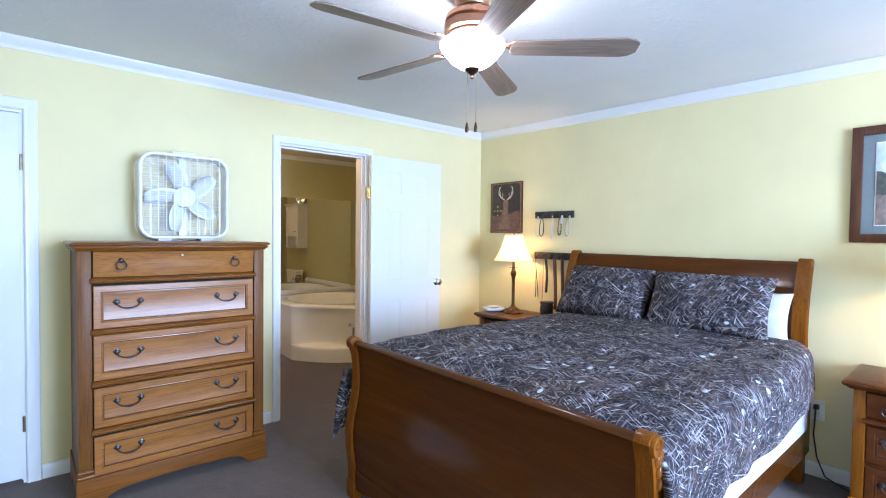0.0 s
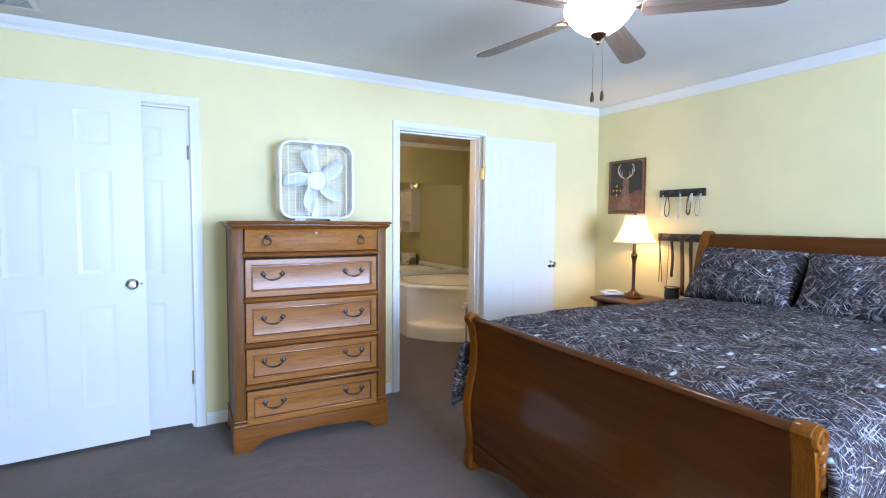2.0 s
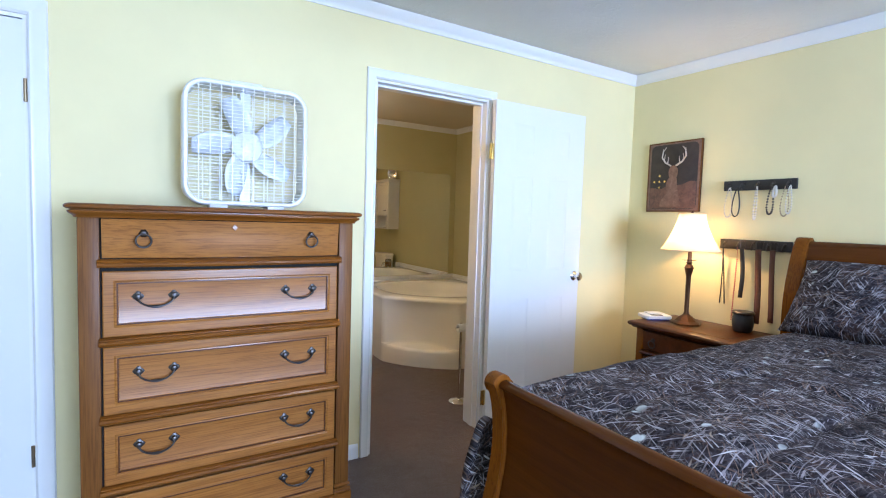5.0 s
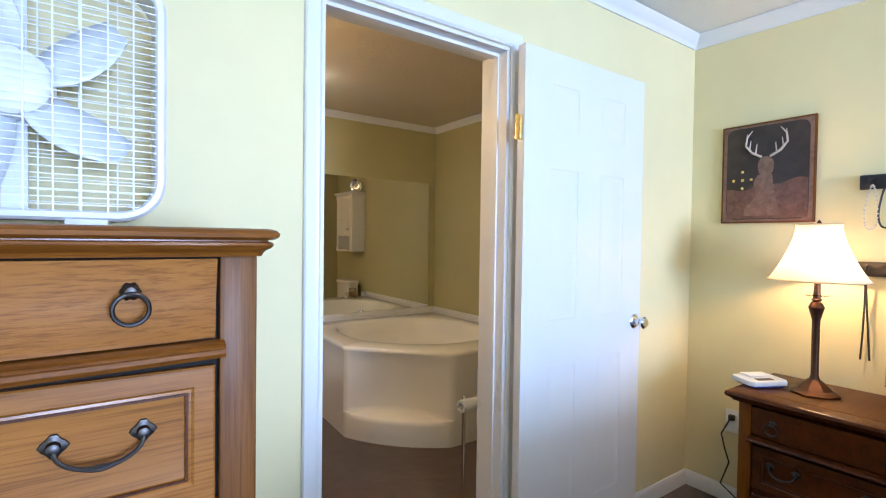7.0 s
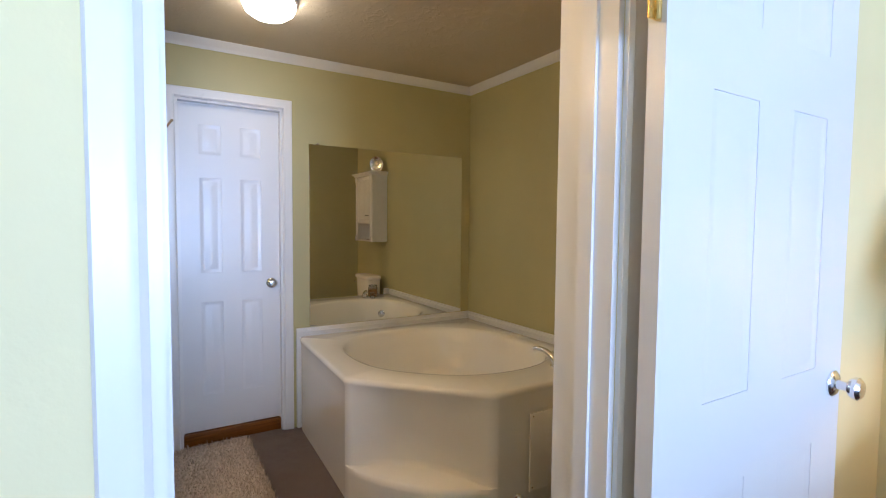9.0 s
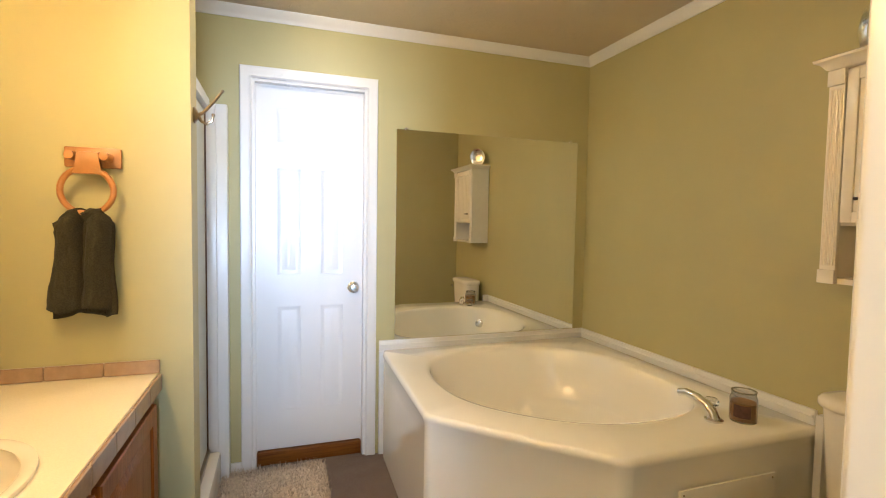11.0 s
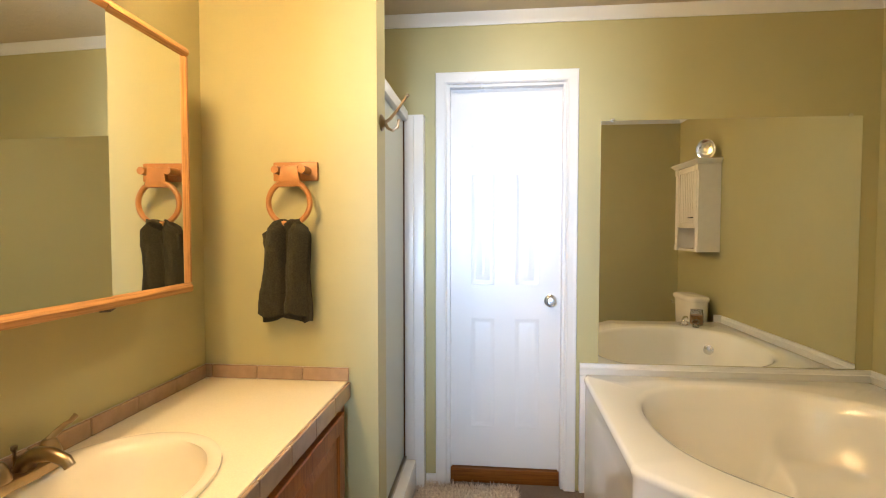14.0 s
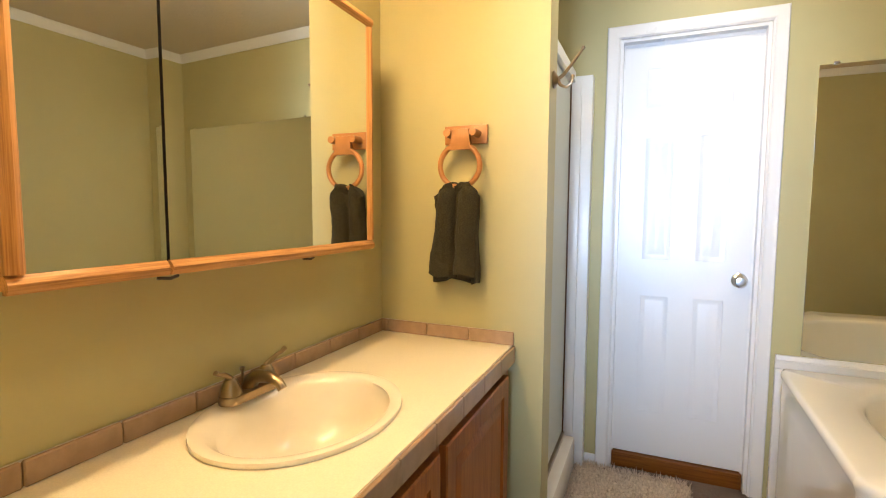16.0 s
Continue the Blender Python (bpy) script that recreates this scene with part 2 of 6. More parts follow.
_b.inputs["Base Color"].default_value = (0.90, 0.92, 0.90, 1)
# Black for gaps and recesses: their shade is put into the colour.
BLACK = plain("gap_shade_black", (0.012, 0.011, 0.010), 0.9)
IRON = plain("black_painted_wood", (0.022, 0.020, 0.020), 0.45)
PLAST = plain("white_plastic", (0.78, 0.79, 0.80), 0.35, 0, 15, 0.03, 0.03)
PLASTG = plain("pale_blue_grey_plastic", (0.70, 0.73, 0.77), 0.3, 0, 15, 0.03, 0.04)
WIRE = plain("white_enamelled_wire", (0.80, 0.81, 0.82), 0.3, 0, 15, 0.03, 0.03)
LINEN = plain("white_cotton", (0.66, 0.66, 0.69), 0.9, 0, 300, 0.3, 0.04)
TOWEL = plain("olive_charcoal_terry", (0.036, 0.031, 0.016), 0.95, 0, 260, 1.0, 0.4)
RUGM = plain("beige_shag", (0.62, 0.52, 0.41), 0.95, 0, 90, 0.9, 0.25)
LEATHER = plain("brown_leather", (0.10, 0.034, 0.018), 0.45, 0, 160, 0.25, 0.2)
BLUEP = plain("blue_plastic", (0.05, 0.08, 0.42), 0.4)
PEARL = plain("pearl_beads", (0.62, 0.58, 0.52), 0.25)
PINKB = plain("pink_beads", (0.55, 0.16, 0.14), 0.4)
CORD = plain("dark_cord", (0.02, 0.018, 0.016), 0.6)
WAX = plain("amber_wax", (0.58, 0.29, 0.11), 0.4, 0, 20, 0.05, 0.1)
PAPERW = plain("white_paper", (0.82, 0.81, 0.79), 0.9, 0, 90, 0.2, 0.03)
LABELM = plain("dark_printed_label", (0.10, 0.045, 0.03), 0.5, 0, 60, 0.02, 0.4)
FROST = plain("frosted_shower_panel", (0.50, 0.53, 0.46), 0.35, 0, 220, 0.5, 0.06)
CAMO = camo("woodland_camouflage_cotton")
GLOW_FAN = glowing("lit_frosted_bowl", (1.0, 0.97, 0.93), FAN_W)
GLOW_DOME = glowing("lit_bathroom_dome", (1.0, 0.85, 0.60), DOME_E)
GLOW_VAN = glowing("lit_vanity_globe", (1.0, 0.65, 0.27), VANITY_E)
SHADE, _nt, _b = shader("cream_fabric_shade", 0.9)
_tr = _nt.nodes.new("ShaderNodeBsdfTranslucent")
_tr.inputs["Color"].default_value = (0.74, 0.62, 0.43, 1)
_b.inputs["Base Color"].default_value = (0.80, 0.73, 0.60, 1)
_mx = _nt.nodes.new("ShaderNodeMixShader")
_mx.inputs["Fac"].default_value = 0.55
link(_nt, _b.outputs[0], _mx.inputs[1])
link(_nt, _tr.outputs[0], _mx.inputs[2])
link(_nt, _mx.outputs[0], _nt.nodes["Material Output"].inputs["Surface"])
bump(_nt, _b, noise_tex(_nt, coords(_nt), 300, 2), 0.2, 0.001)
GLASS, _nt, _b = shader("clear_glass", 0.03)
_b.inputs["Transmission Weight"].default_value = 1.0
_b.inputs["IOR"].default_value = 1.45

# ---- building helpers ----


def part(name, bm, material, parent=None, label="", smooth=35):
    """Links a bmesh as one mesh object, under a thing or a part."""
    me = bpy.data.meshes.new(name)
    bmesh.ops.recalc_face_normals(bm, faces=bm.faces[:])
    bm.to_mesh(me)
    bm.free()
    me.materials.append(material)
    if smooth:
        me.shade_smooth()
        me.set_sharp_from_angle(angle=radians(smooth))
    ob = new(name, me)
    if parent is not None:
        ob.parent = parent
    return tagged(ob, label)


def thing(name, place, turn, label, category, group="", kind=""):
    ob = new(name)
    ob.empty_display_size = 0.1
    ob.matrix_world = pose(*place, 0, 0, turn)
    return tagged(ob, label, category, group, kind)


def box(bm, x0, x1, y0, y1, z0, z1, bevel=0.0, segments=2):
    r = bmesh.ops.create_cube(bm, size=1.0, matrix=Matrix.Translation(((x0 + x1) / 2, (y0 + y1) / 2, (z0 + z1) / 2)) @ Matrix.Diagonal((abs(x1 - x0), abs(y1 - y0), abs(z1 - z0), 1)))
    if bevel:
        es = {e for v in r["verts"] for e in v.link_edges}
        bmesh.ops.bevel(bm, geom=list(es), offset=bevel, segments=segments, affect="EDGES", profile=0.6)
    return bm


def boxes(*specs, bevel=0.0):
    bm = bmesh.new()
    for s in specs:
        box(bm, *s, bevel=bevel)
    return bm


def lathe(profile, segments=32, place=(0, 0, 0), axis="Z", bm=None, wobble=None):
    """Turns (radius, height) pairs round an axis."""
    bm = bm or bmesh.new()
    turn = {"Z": Matrix.Identity(3), "Y": Matrix.Rotation(radians(-90), 3, "X"), "X": Matrix.Rotation(radians(90), 3, "Y")}[axis]
    rings = []
    for r, h in profile:
        if r < 1e-5:
            rings.append([bm.verts.new(turn @ Vector((0, 0, h)) + Vector(place))])
        else:
            ring = []
            for k in range(segments):
                a = 2 * math.pi * k / segments
                q = r * (wobble(a, h) if wobble else 1.0)
                ring.append(bm.verts.new(turn @ Vector((q * math.cos(a), q * math.sin(a), h)) + Vector(place)))
            rings.append(ring)
    for a, c in zip(rings, rings[1:]):
        for k in range(segments):
            j = (k + 1) % segments
            if len(a) == 1 and len(c) > 1:
                bm.faces.new((a[0], c[k], c[j]))
            elif len(c) == 1 and len(a) > 1:
                bm.faces.new((a[k], a[j], c[0]))
            elif len(a) > 1:
                bm.faces.new((a[k], a[j], c[j], c[k]))
    return bm


def tube(points, radius, sides=8, bm=None, closed=False, flat=1.0):
    """A round bar along points; radius is a number or one per point."""
    bm = bm or bmesh.new()
    pts = [Vector(p) for p in points]
    n = len(pts)
    rings, up = [], None
    for i, p in enumerate(pts):
        a = pts[(i - 1) % n] if closed or i else p
        c = pts[(i + 1) % n] if closed or i < n - 1 else p
        d = (c - a).normalized()
        if up is None:
            up = d.orthogonal().normalized()
        up = (up - d * up.dot(d)).normalized()
        side = d.cross(up)
        r = radius[i] if isinstance(radius, (list, tuple)) else radius
        rings.append([bm.verts.new(p + r * (math.cos(2 * math.pi * k / sides) * up + flat * math.sin(2 * math.pi * k / sides) * side)) for k in range(sides)])
    for i in range(n if closed else n - 1):
        a, c = rings[i], rings[(i + 1) % n]
        for k in range(sides):
            j = (k + 1) % sides
            bm.faces.new((a[k], a[j], c[j], c[k]))
    if not closed:
        bm.faces.new(rings[0][::-1])
        bm.faces.new(rings[-1])
    return bm


def prism(outline, depth, plane="XZ", at=0.0, bm=None, bevel=0.0):
    """Extrudes a flat outline by depth, along the axis that the plane lacks."""
    bm = bm or bmesh.new()
    put = {"XZ": lambda u, v, w: (u, w, v), "XY": lambda u, v, w: (u, v, w), "YZ": lambda u, v, w: (w, u, v)}[plane]
    a = [bm.verts.new(put(u, v, at)) for u, v in outline]
    c = [bm.verts.new(put(u, v, at + depth)) for u, v in outline]
    made = [bm.faces.new(a), bm.faces.new(c[::-1])]
    n = len(a)
    for k in range(n):
        made.append(bm.faces.new((a[k], c[k], c[(k + 1) % n], a[(k + 1) % n])))
    if bevel:
        es = {e for f in made[:2] for e in f.edges}
        bmesh.ops.bevel(bm, geom=list(es), offset=bevel, segments=2, affect="EDGES", profile=0.6)
    return bm


def loft(rings, bm=None, closed=True, caps=(True, True)):
    bm = bm or bmesh.new()
    vs = [[bm.verts.new(p) for p in ring] for ring in rings]
    n = len(vs[0])
    for a, c in zip(vs, vs[1:]):
        for k in range(n if closed else n - 1):
            j = (k + 1) % n
            bm.faces.new((a[k], a[j], c[j], c[k]))
    if closed and caps[0]:
        bm.faces.new(vs[0][::-1])
    if closed and caps[1]:
        bm.faces.new(vs[-1])
    return bm


def run_round(corners, profile, bm=None):
    """A moulding round a room whose corners (anticlockwise) are square; profile: (distance from wall, height)."""
    rings = []
    n = len(corners)
    for k in range(n):
        p, q, r = (Vector(corners[(k + d) % n]) for d in (-1, 0, 1))
        a, c = (q - p).normalized(), (r - q).normalized()
        inward = Vector((-a.y, a.x)) + Vector((-c.y, c.x))
        rings.append([(q.x + inward.x * d, q.y + inward.y * d, z) for d, z in profile])
    return loft(rings + rings[:1], bm, caps=(False, False))


def lay_uv(ob, where):
    """Flat cloth coordinates in metres: where(index, place) gives them for a vertex."""
    me = ob.data
    layer = me.uv_layers.new(name="cloth")
    spots = [where(v.index, v.co) for v in me.vertices]
    for lp in me.loops:
        layer.data[lp.index].uv = spots[lp.vertex_index]


def structure(name, bm, material, label, category, smooth=35):
    return tagged(part(name, bm, material, None, "", smooth), label, category, kind="structure")

# ---- the large structure ----
WX, EX, SY, NY, CZ = -0.35, 4.21, -2.8, 3.905, 2.405   # bedroom
BY, TY, VX, EB, CB = 4.053, 6.445, 1.55, 4.272, 2.382                       # bathroom: south face, north face, vanity wall
DVY, DVX, SHX = 5.495, 2.128, 1.20                     # divider wall and shower alcove
L, R = 2.131, 2.871                                   # bathroom doorway

MY, FALL = 3.99, 0.015
structure("floor", boxes((-1.6, EX + 0.12, SY - 0.12, TY + 0.35, -0.12, 0.0)), CARPET, "worn brown cut-pile carpet running through both rooms", "floor", 0)
bm = boxes((-1.6, EX + 0.12, SY - 0.12, MY, CZ, CZ + 0.12))
for v in bm.verts:
    v.co.z -= FALL * (NY - v.co.y)
structure("ceiling_1", bm, CEIL, "white lightly textured, gently sloping bedroom ceiling", "ceiling", 0)
structure("ceiling_2", boxes((SHX - 0.12, EB + 0.12, MY, TY + 0.35, CB, CB + 0.1)), CEILB, "textured bathroom ceiling, warm lamplight put into its beige colour", "ceiling", 0)
structure("wall_north", boxes((-0.47, 0.0, NY, MY, 0, CZ), (0.0, 0.725, NY, MY, 2.022, CZ), (0.725, L, NY, MY, 0, CZ), (L, R, NY, MY, 2.034, CZ), (R, EX, NY, MY, 0, CZ)), YELLOW, "yellow painted bedroom wall with two doorways", "wall", 0)
structure("wall_bath_south", boxes((SHX, L, MY, BY, 0, CZ), (L, R, MY, BY, 2.034, CZ), (R, EB, MY, BY, 0, CZ)), SAGE, "sage green bathroom wall beside the doorway", "wall", 0)
structure("wall_east", boxes((EX, EX + 0.12, SY - 0.12, MY, 0, CZ)), YELLOW, "yellow painted wall behind the bed", "wall", 0)
structure("wall_bath_east", boxes((EB, EB + 0.12, MY, TY + 0.12, 0, CZ)), SAGE, "sage green bathroom wall above the tub", "wall", 0)
structure("wall_south", boxes((-0.47, 1.45, SY - 0.12, SY, 0, CZ), (3.25, EX, SY - 0.12, SY, 0, CZ), (1.45, 3.25, SY - 0.12, SY, 0, 0.55), (1.45, 3.25, SY - 0.12, SY, 2.15, CZ)), YELLOW, "yellow painted wall with a wide window", "wall", 0)
structure("wall_west", boxes((-0.47, WX, SY, 2.97, 0, CZ), (-0.47, WX, 2.97, 3.77, 2.05, CZ), (-0.47, WX, 3.77, NY, 0, CZ)), YELLOW, "yellow painted wall with the entry doorway", "wall", 0)
structure("wall_hall", boxes((-1.6, -1.5, 2.2, NY, 0, CZ), (-1.5, -0.47, 2.2, 2.3, 0, CZ), (-1.5, -0.47, 3.885, 3.985, 0, CZ)), YELLOW, "plain hallway wall past the entry door", "wall", 0)
structure("wall_bath_north", boxes((SHX, 2.262, TY, TY + 0.12, 0, CZ), (2.262, 2.850, TY, TY + 0.12, 2.04, CZ), (2.850, EB, TY, TY + 0.12, 0, CZ)), SAGE, "sage green bathroom wall with a closed door", "wall", 0)
structure("wall_behind_door", boxes((2.1, 2.95, TY + 0.12, TY + 0.2, 0, 2.1)), SAGE, "plain wall closing the space past the bathroom door", "wall", 0)
structure("wall_vanity", boxes((VX - 0.12, VX, BY, DVY, 0, CZ)), SAGE, "sage green wall behind the vanity", "wall", 0)
structure("wall_divider", boxes((SHX, DVX, DVY, 5.61, 0, CZ), (SHX - 0.12, SHX, DVY, TY, 0, CZ)), SAGE, "sage green partition between vanity and shower", "wall", 0)

def crown(top, size=1.0):
    return [(d * size, top - (top - z) * size) for d, z in ((0.0, top - 0.075), (0.010, top - 0.075), (0.014, top - 0.060), (0.026, top - 0.048), (0.040, top - 0.026), (0.050, top - 0.014), (0.052, top - 0.003), (0.0, top - 0.003))]


bm = run_round([(WX, SY), (EX, SY), (EX, NY), (WX, NY)], crown(CZ, 0.9))
for v in bm.verts:
    v.co.z -= FALL * (NY - v.co.y)
structure("crown_molding_1", bm, TRIM, "white crown molding round the bedroom ceiling", "trim")
structure("crown_molding_2", run_round([(VX, BY), (EB, BY), (EB, TY), (SHX, TY), (SHX, 5.61), (DVX, 5.61), (DVX, DVY), (VX, DVY)], crown(CB, 0.74)), TRIM, "white crown molding round the bathroom ceiling", "trim")


def baseboard(x0, y0, x1, y1, side):
    """A skirting run; side: the way its face looks."""
    bm = bmesh.new()
    sx, sy = side
    prof = [(0, 0.002), (0.013, 0.002), (0.013, 0.062), (0.009, 0.074), (0.004, 0.08), (0, 0.08)]
    loft([[(x + sx * d, y + sy * d, z) for d, z in prof] for x, y in ((x0, y0), (x1, y1))], bm)
    return structure("baseboard", bm, TRIM, "white painted baseboard", "trim")


baseboard(0.79, NY, 2.07, NY, (0, -1))
baseboard(2.93, NY, EX - 0.014, NY, (0, -1))
baseboard(EX, SY, EX, NY - 0.001, (-1, 0))
baseboard(WX, SY + 0.014, WX, 2.90, (1, 0))
baseboard(WX, SY, EX - 0.014, SY, (0, 1))
baseboard(2.94, BY, EB - 0.014, BY, (0, 1))
baseboard(EB, BY, EB, 4.95, (-1, 0))


def casing(name, x0, x1, top, y, way, label, jamb=None, width=0.062):
    """Door trim round an opening: two legs and a head, with a lining through the wall."""
    t = thing(name, (0, 0, 0), 0, label, "door frame", kind="structure")
    prof = [(0, 0), (0, 0.010), (0.008, 0.016), (0.02, 0.013), (0.045, 0.017), (width - 0.004, 0.017), (width, 0.012), (width, 0)]
    for sgn, x in ((-1, x0), (1, x1)):
        bm = bmesh.new()
        loft([[(x + sgn * u, y + way * d, z) for u, d in prof] for z in (0.001, top)], bm)
        for v in bm.verts:
            if v.co.z > 1:
                v.co.z += abs(v.co.x - x)
        part("casing_leg", bm, TRIM, t)
    bm = bmesh.new()
    loft([[(x, y + way * d, top + u) for u, d in prof] for x in (x0, x1)], bm)
    for v in bm.verts:
        v.co.x += (v.co.z - top) * (-1 if v.co.x < (x0 + x1) / 2 else 1)
    part("casing_head", bm, TRIM, t)
    if jamb:
        ya, yb = jamb
        part("jamb", boxes((x0 - 0.004, x0 + 0.014, ya, yb, 0.001, top + 0.004)), TRIM, t)
        part("jamb", boxes((x1 - 0.014, x1 + 0.004, ya, yb, 0.001, top + 0.004)), TRIM, t)
        part("jamb_head", boxes((x0 + 0.014, x1 - 0.014, ya, yb, top - 0.014, top + 0.004)), TRIM, t)
        part("stop", boxes((x0 + 0.014, x0 + 0.021, ya + 0.045, ya + 0.08, 0.001, top - 0.014), (x1 - 0.021, x1 - 0.014, ya + 0.045, ya + 0.08, 0.001, top - 0.014), (x0 + 0.021, x1 - 0.021, ya + 0.045, ya + 0.08, top - 0.026, top - 0.014)), TRIM, t)
    return t


casing("door_frame_1", 0.0, 0.725, 2.022, NY, -1, "white painted casing round the closet door", (NY + 0.002, MY - 0.002))
casing("door_frame_2", L, R, 2.036, NY, -1, "white painted casing and deep jamb of the bathroom doorway", (NY + 0.002, BY - 0.002), 0.050)
casing("door_frame_3", L, R, 2.036, BY, 1, "white painted casing on the bathroom side of the doorway")
casing("door_frame_4", 2.262, 2.850, 2.04, TY, -1, "white painted casing round the narrow bathroom door", (TY + 0.002, TY + 0.118), 0.057)


def knob(parent, x, y, z, way, mat, name="door_knob", reach=0.062):
    """A round knob with its rose; way: +1 or -1 along y."""
    prof = [(0.0, 0.0), (0.032, 0.0), (0.032, 0.004), (0.026, 0.009), (0.012, 0.012), (0.011, reach * 0.5), (0.02, reach * 0.58), (0.027, reach * 0.72), (0.027, reach * 0.85), (0.019, reach * 0.97), (0.0, reach)]
    bm = lathe([(r, way * h) for r, h in prof], 24, (x, y, z), "Y")
    return part(name, bm, mat, parent, "round polished metal knob")


def panel_door(name, place, turn, w, h, th, label, category="door", kind="structure", rows=((0.11, 0.40), (0.49, 0.78), (0.85, 0.94)), cols=((0.19, 0.405), (0.595, 0.81)), rec=0.004):
    """A moulded six-panel leaf; it runs from its hinge along +x and its front looks to -y."""
    t = thing(name, place, turn, label, category, kind=kind)
    bm = bmesh.new()
    box(bm, 0, w, rec, th - rec, 0, h)
    xs = [0, cols[0][0] * w, cols[0][1] * w, cols[1][0] * w, cols[1][1] * w, w]
    zs = [0] + [v * h for r in rows for v in r] + [h]
    for ya, yb in ((0.0, rec), (th - rec, th)):
        for k in (0, 2, 4):
            box(bm, xs[k], xs[k + 1], ya, yb, 0, h)
        for k in (0, 2, 4, 6):
            for j in (1, 3):
                box(bm, xs[j], xs[j + 1], ya, yb, zs[k], zs[k + 1])
    part("leaf", bm, WHITE, t, smooth=0)
    for face, front in ((0.0, 1), (th, -1)):
        for r in rows:
            for c in cols:
                x0, x1, z0, z1 = c[0] * w, c[1] * w, r[0] * h, r[1] * h
                b2 = bmesh.new()
                rings = []
                for inset, d in ((0.0005, rec * 0.15), (0.010, rec * 0.6), (0.018, rec - 0.0005), (0.024, rec - 0.0008), (0.052, 0.0012), (0.056, 0.001)):
                    y = face + front * d
                    rings.append([(x0 + inset, y, z0 + inset), (x1 - inset, y, z0 + inset), (x1 - inset, y, z1 - inset), (x0 + inset, y, z1 - inset)])
                loft(rings, b2, caps=(False, True))
                part("panel", b2, WHITE, t, smooth=25)
    return t


def hinge(parent, x, y, z, mat=BRASS):
    bm = boxes((x - 0.020, x - 0.002, y - 0.0015, y + 0.0015, z - 0.045, z + 0.045), (x + 0.002, x + 0.020, y - 0.0015, y + 0.0015, z - 0.045, z + 0.045))
    lathe([(0, -0.048), (0.0055, -0.046), (0.0055, 0.046), (0, 0.048)], 12, (x, y - 0.004, z), "Z", bm)
    for dx in (-0.012, 0.012):
        for dz in (-0.03, 0.0, 0.03):
            lathe([(0.0032, 0), (0.0028, 0.001), (0, 0.0012)], 8, (x + dx, y - 0.0015, z + dz), "Y", bm)
            bmesh.ops.translate(bm, verts=bm.verts[-17:], vec=(0, -0.001, 0))
    return part("hinge", bm, mat, parent, "brass butt hinge")


# closed closet door, hinged beside the dresser
d = panel_door("door_1", (0.012, NY + 0.008, 0.025), 0, 0.699, 1.980, 0.035, "closed white six-panel closet door", "door")
for hz in (1.72, 0.30):
    bm = bmesh.new()
    lathe([(0, -0.045), (0.006, -0.043), (0.006, 0.043), (0, 0.045)], 12, (0.704, -0.006, hz), "Z", bm)
    part("hinge", bm, NICKEL, d, "painted metal hinge knuckle")
# entry door swung open in front of the closet
d = panel_door("door_2", (-0.304, 3.770, 0.025), 4.5, 0.785, 2.03, 0.035, "white six-panel entry door standing wide open", "door")
knob(d, 0.785 - 0.068, 0.0, 0.925, -1, CHROME)
knob(d, 0.785 - 0.068, 0.035, 0.925, 1, CHROME, reach=0.045)
bm = lathe([(0.006, 0), (0.006, -0.003), (0, -0.003)], 12, (0.762, 0.0, 0.925), "Y")
part("lock_pin", bm, PEWTER, d)
# bathroom door folded flat against the bedroom wall
d = panel_door("door_3", (R - 0.010, 3.815, 0.03), 0, 0.745, 1.993, 0.035, "white six-panel bathroom door folded open against the wall", "door")
knob(d, 0.745 - 0.045, 0.0, 0.925, -1, CHROME)
knob(d, 0.745 - 0.045, 0.035, 0.925, 1, CHROME, reach=0.04)
for hz in (1.69, 0.20):
    hinge(d, -0.012, 0.012, hz)
# narrow closed door in the bathroom
d = panel_door("door_4", (2.278, TY + 0.050, 0.078), 0, 0.556, 1.945, 0.035, "closed white six-panel door in the bathroom", "door", rec=0.006)
knob(d, 0.508, 0.0, 0.875, -1, CHROME)
structure("threshold", boxes((2.278, 2.834, TY + 0.03, TY + 0.118, 0.0, 0.072), bevel=0.003), OAKD, "bare wooden threshold under the bathroom door", "threshold")

# window behind the walker
t = thing("window_1", (0, 0, 0), 0, "wide white-framed window letting in daylight", "window", kind="structure")
part("window_frame", boxes((1.45, 1.50, SY - 0.10, SY - 0.05, 0.55, 2.15), (3.20, 3.25, SY - 0.10, SY - 0.05, 0.55, 2.15), (1.50, 3.20, SY - 0.10, SY - 0.05, 0.55, 0.60), (1.50, 3.20, SY - 0.10, SY - 0.05, 2.10, 2.15), (2.33, 2.37, SY - 0.10, SY - 0.05, 0.60, 2.10)), TRIM, t)
part("window_sill", boxes((1.39, 3.31, SY - 0.05, SY + 0.04, 0.52, 0.548), bevel=0.004), TRIM, t)
for xa in (1.50, 2.37):
    pane = part("pane", boxes((xa, xa + 0.83, SY - 0.08, SY - 0.076, 0.60, 2.10)), GLASS, t, "clear window glass", 0)
    pane.visible_shadow = False

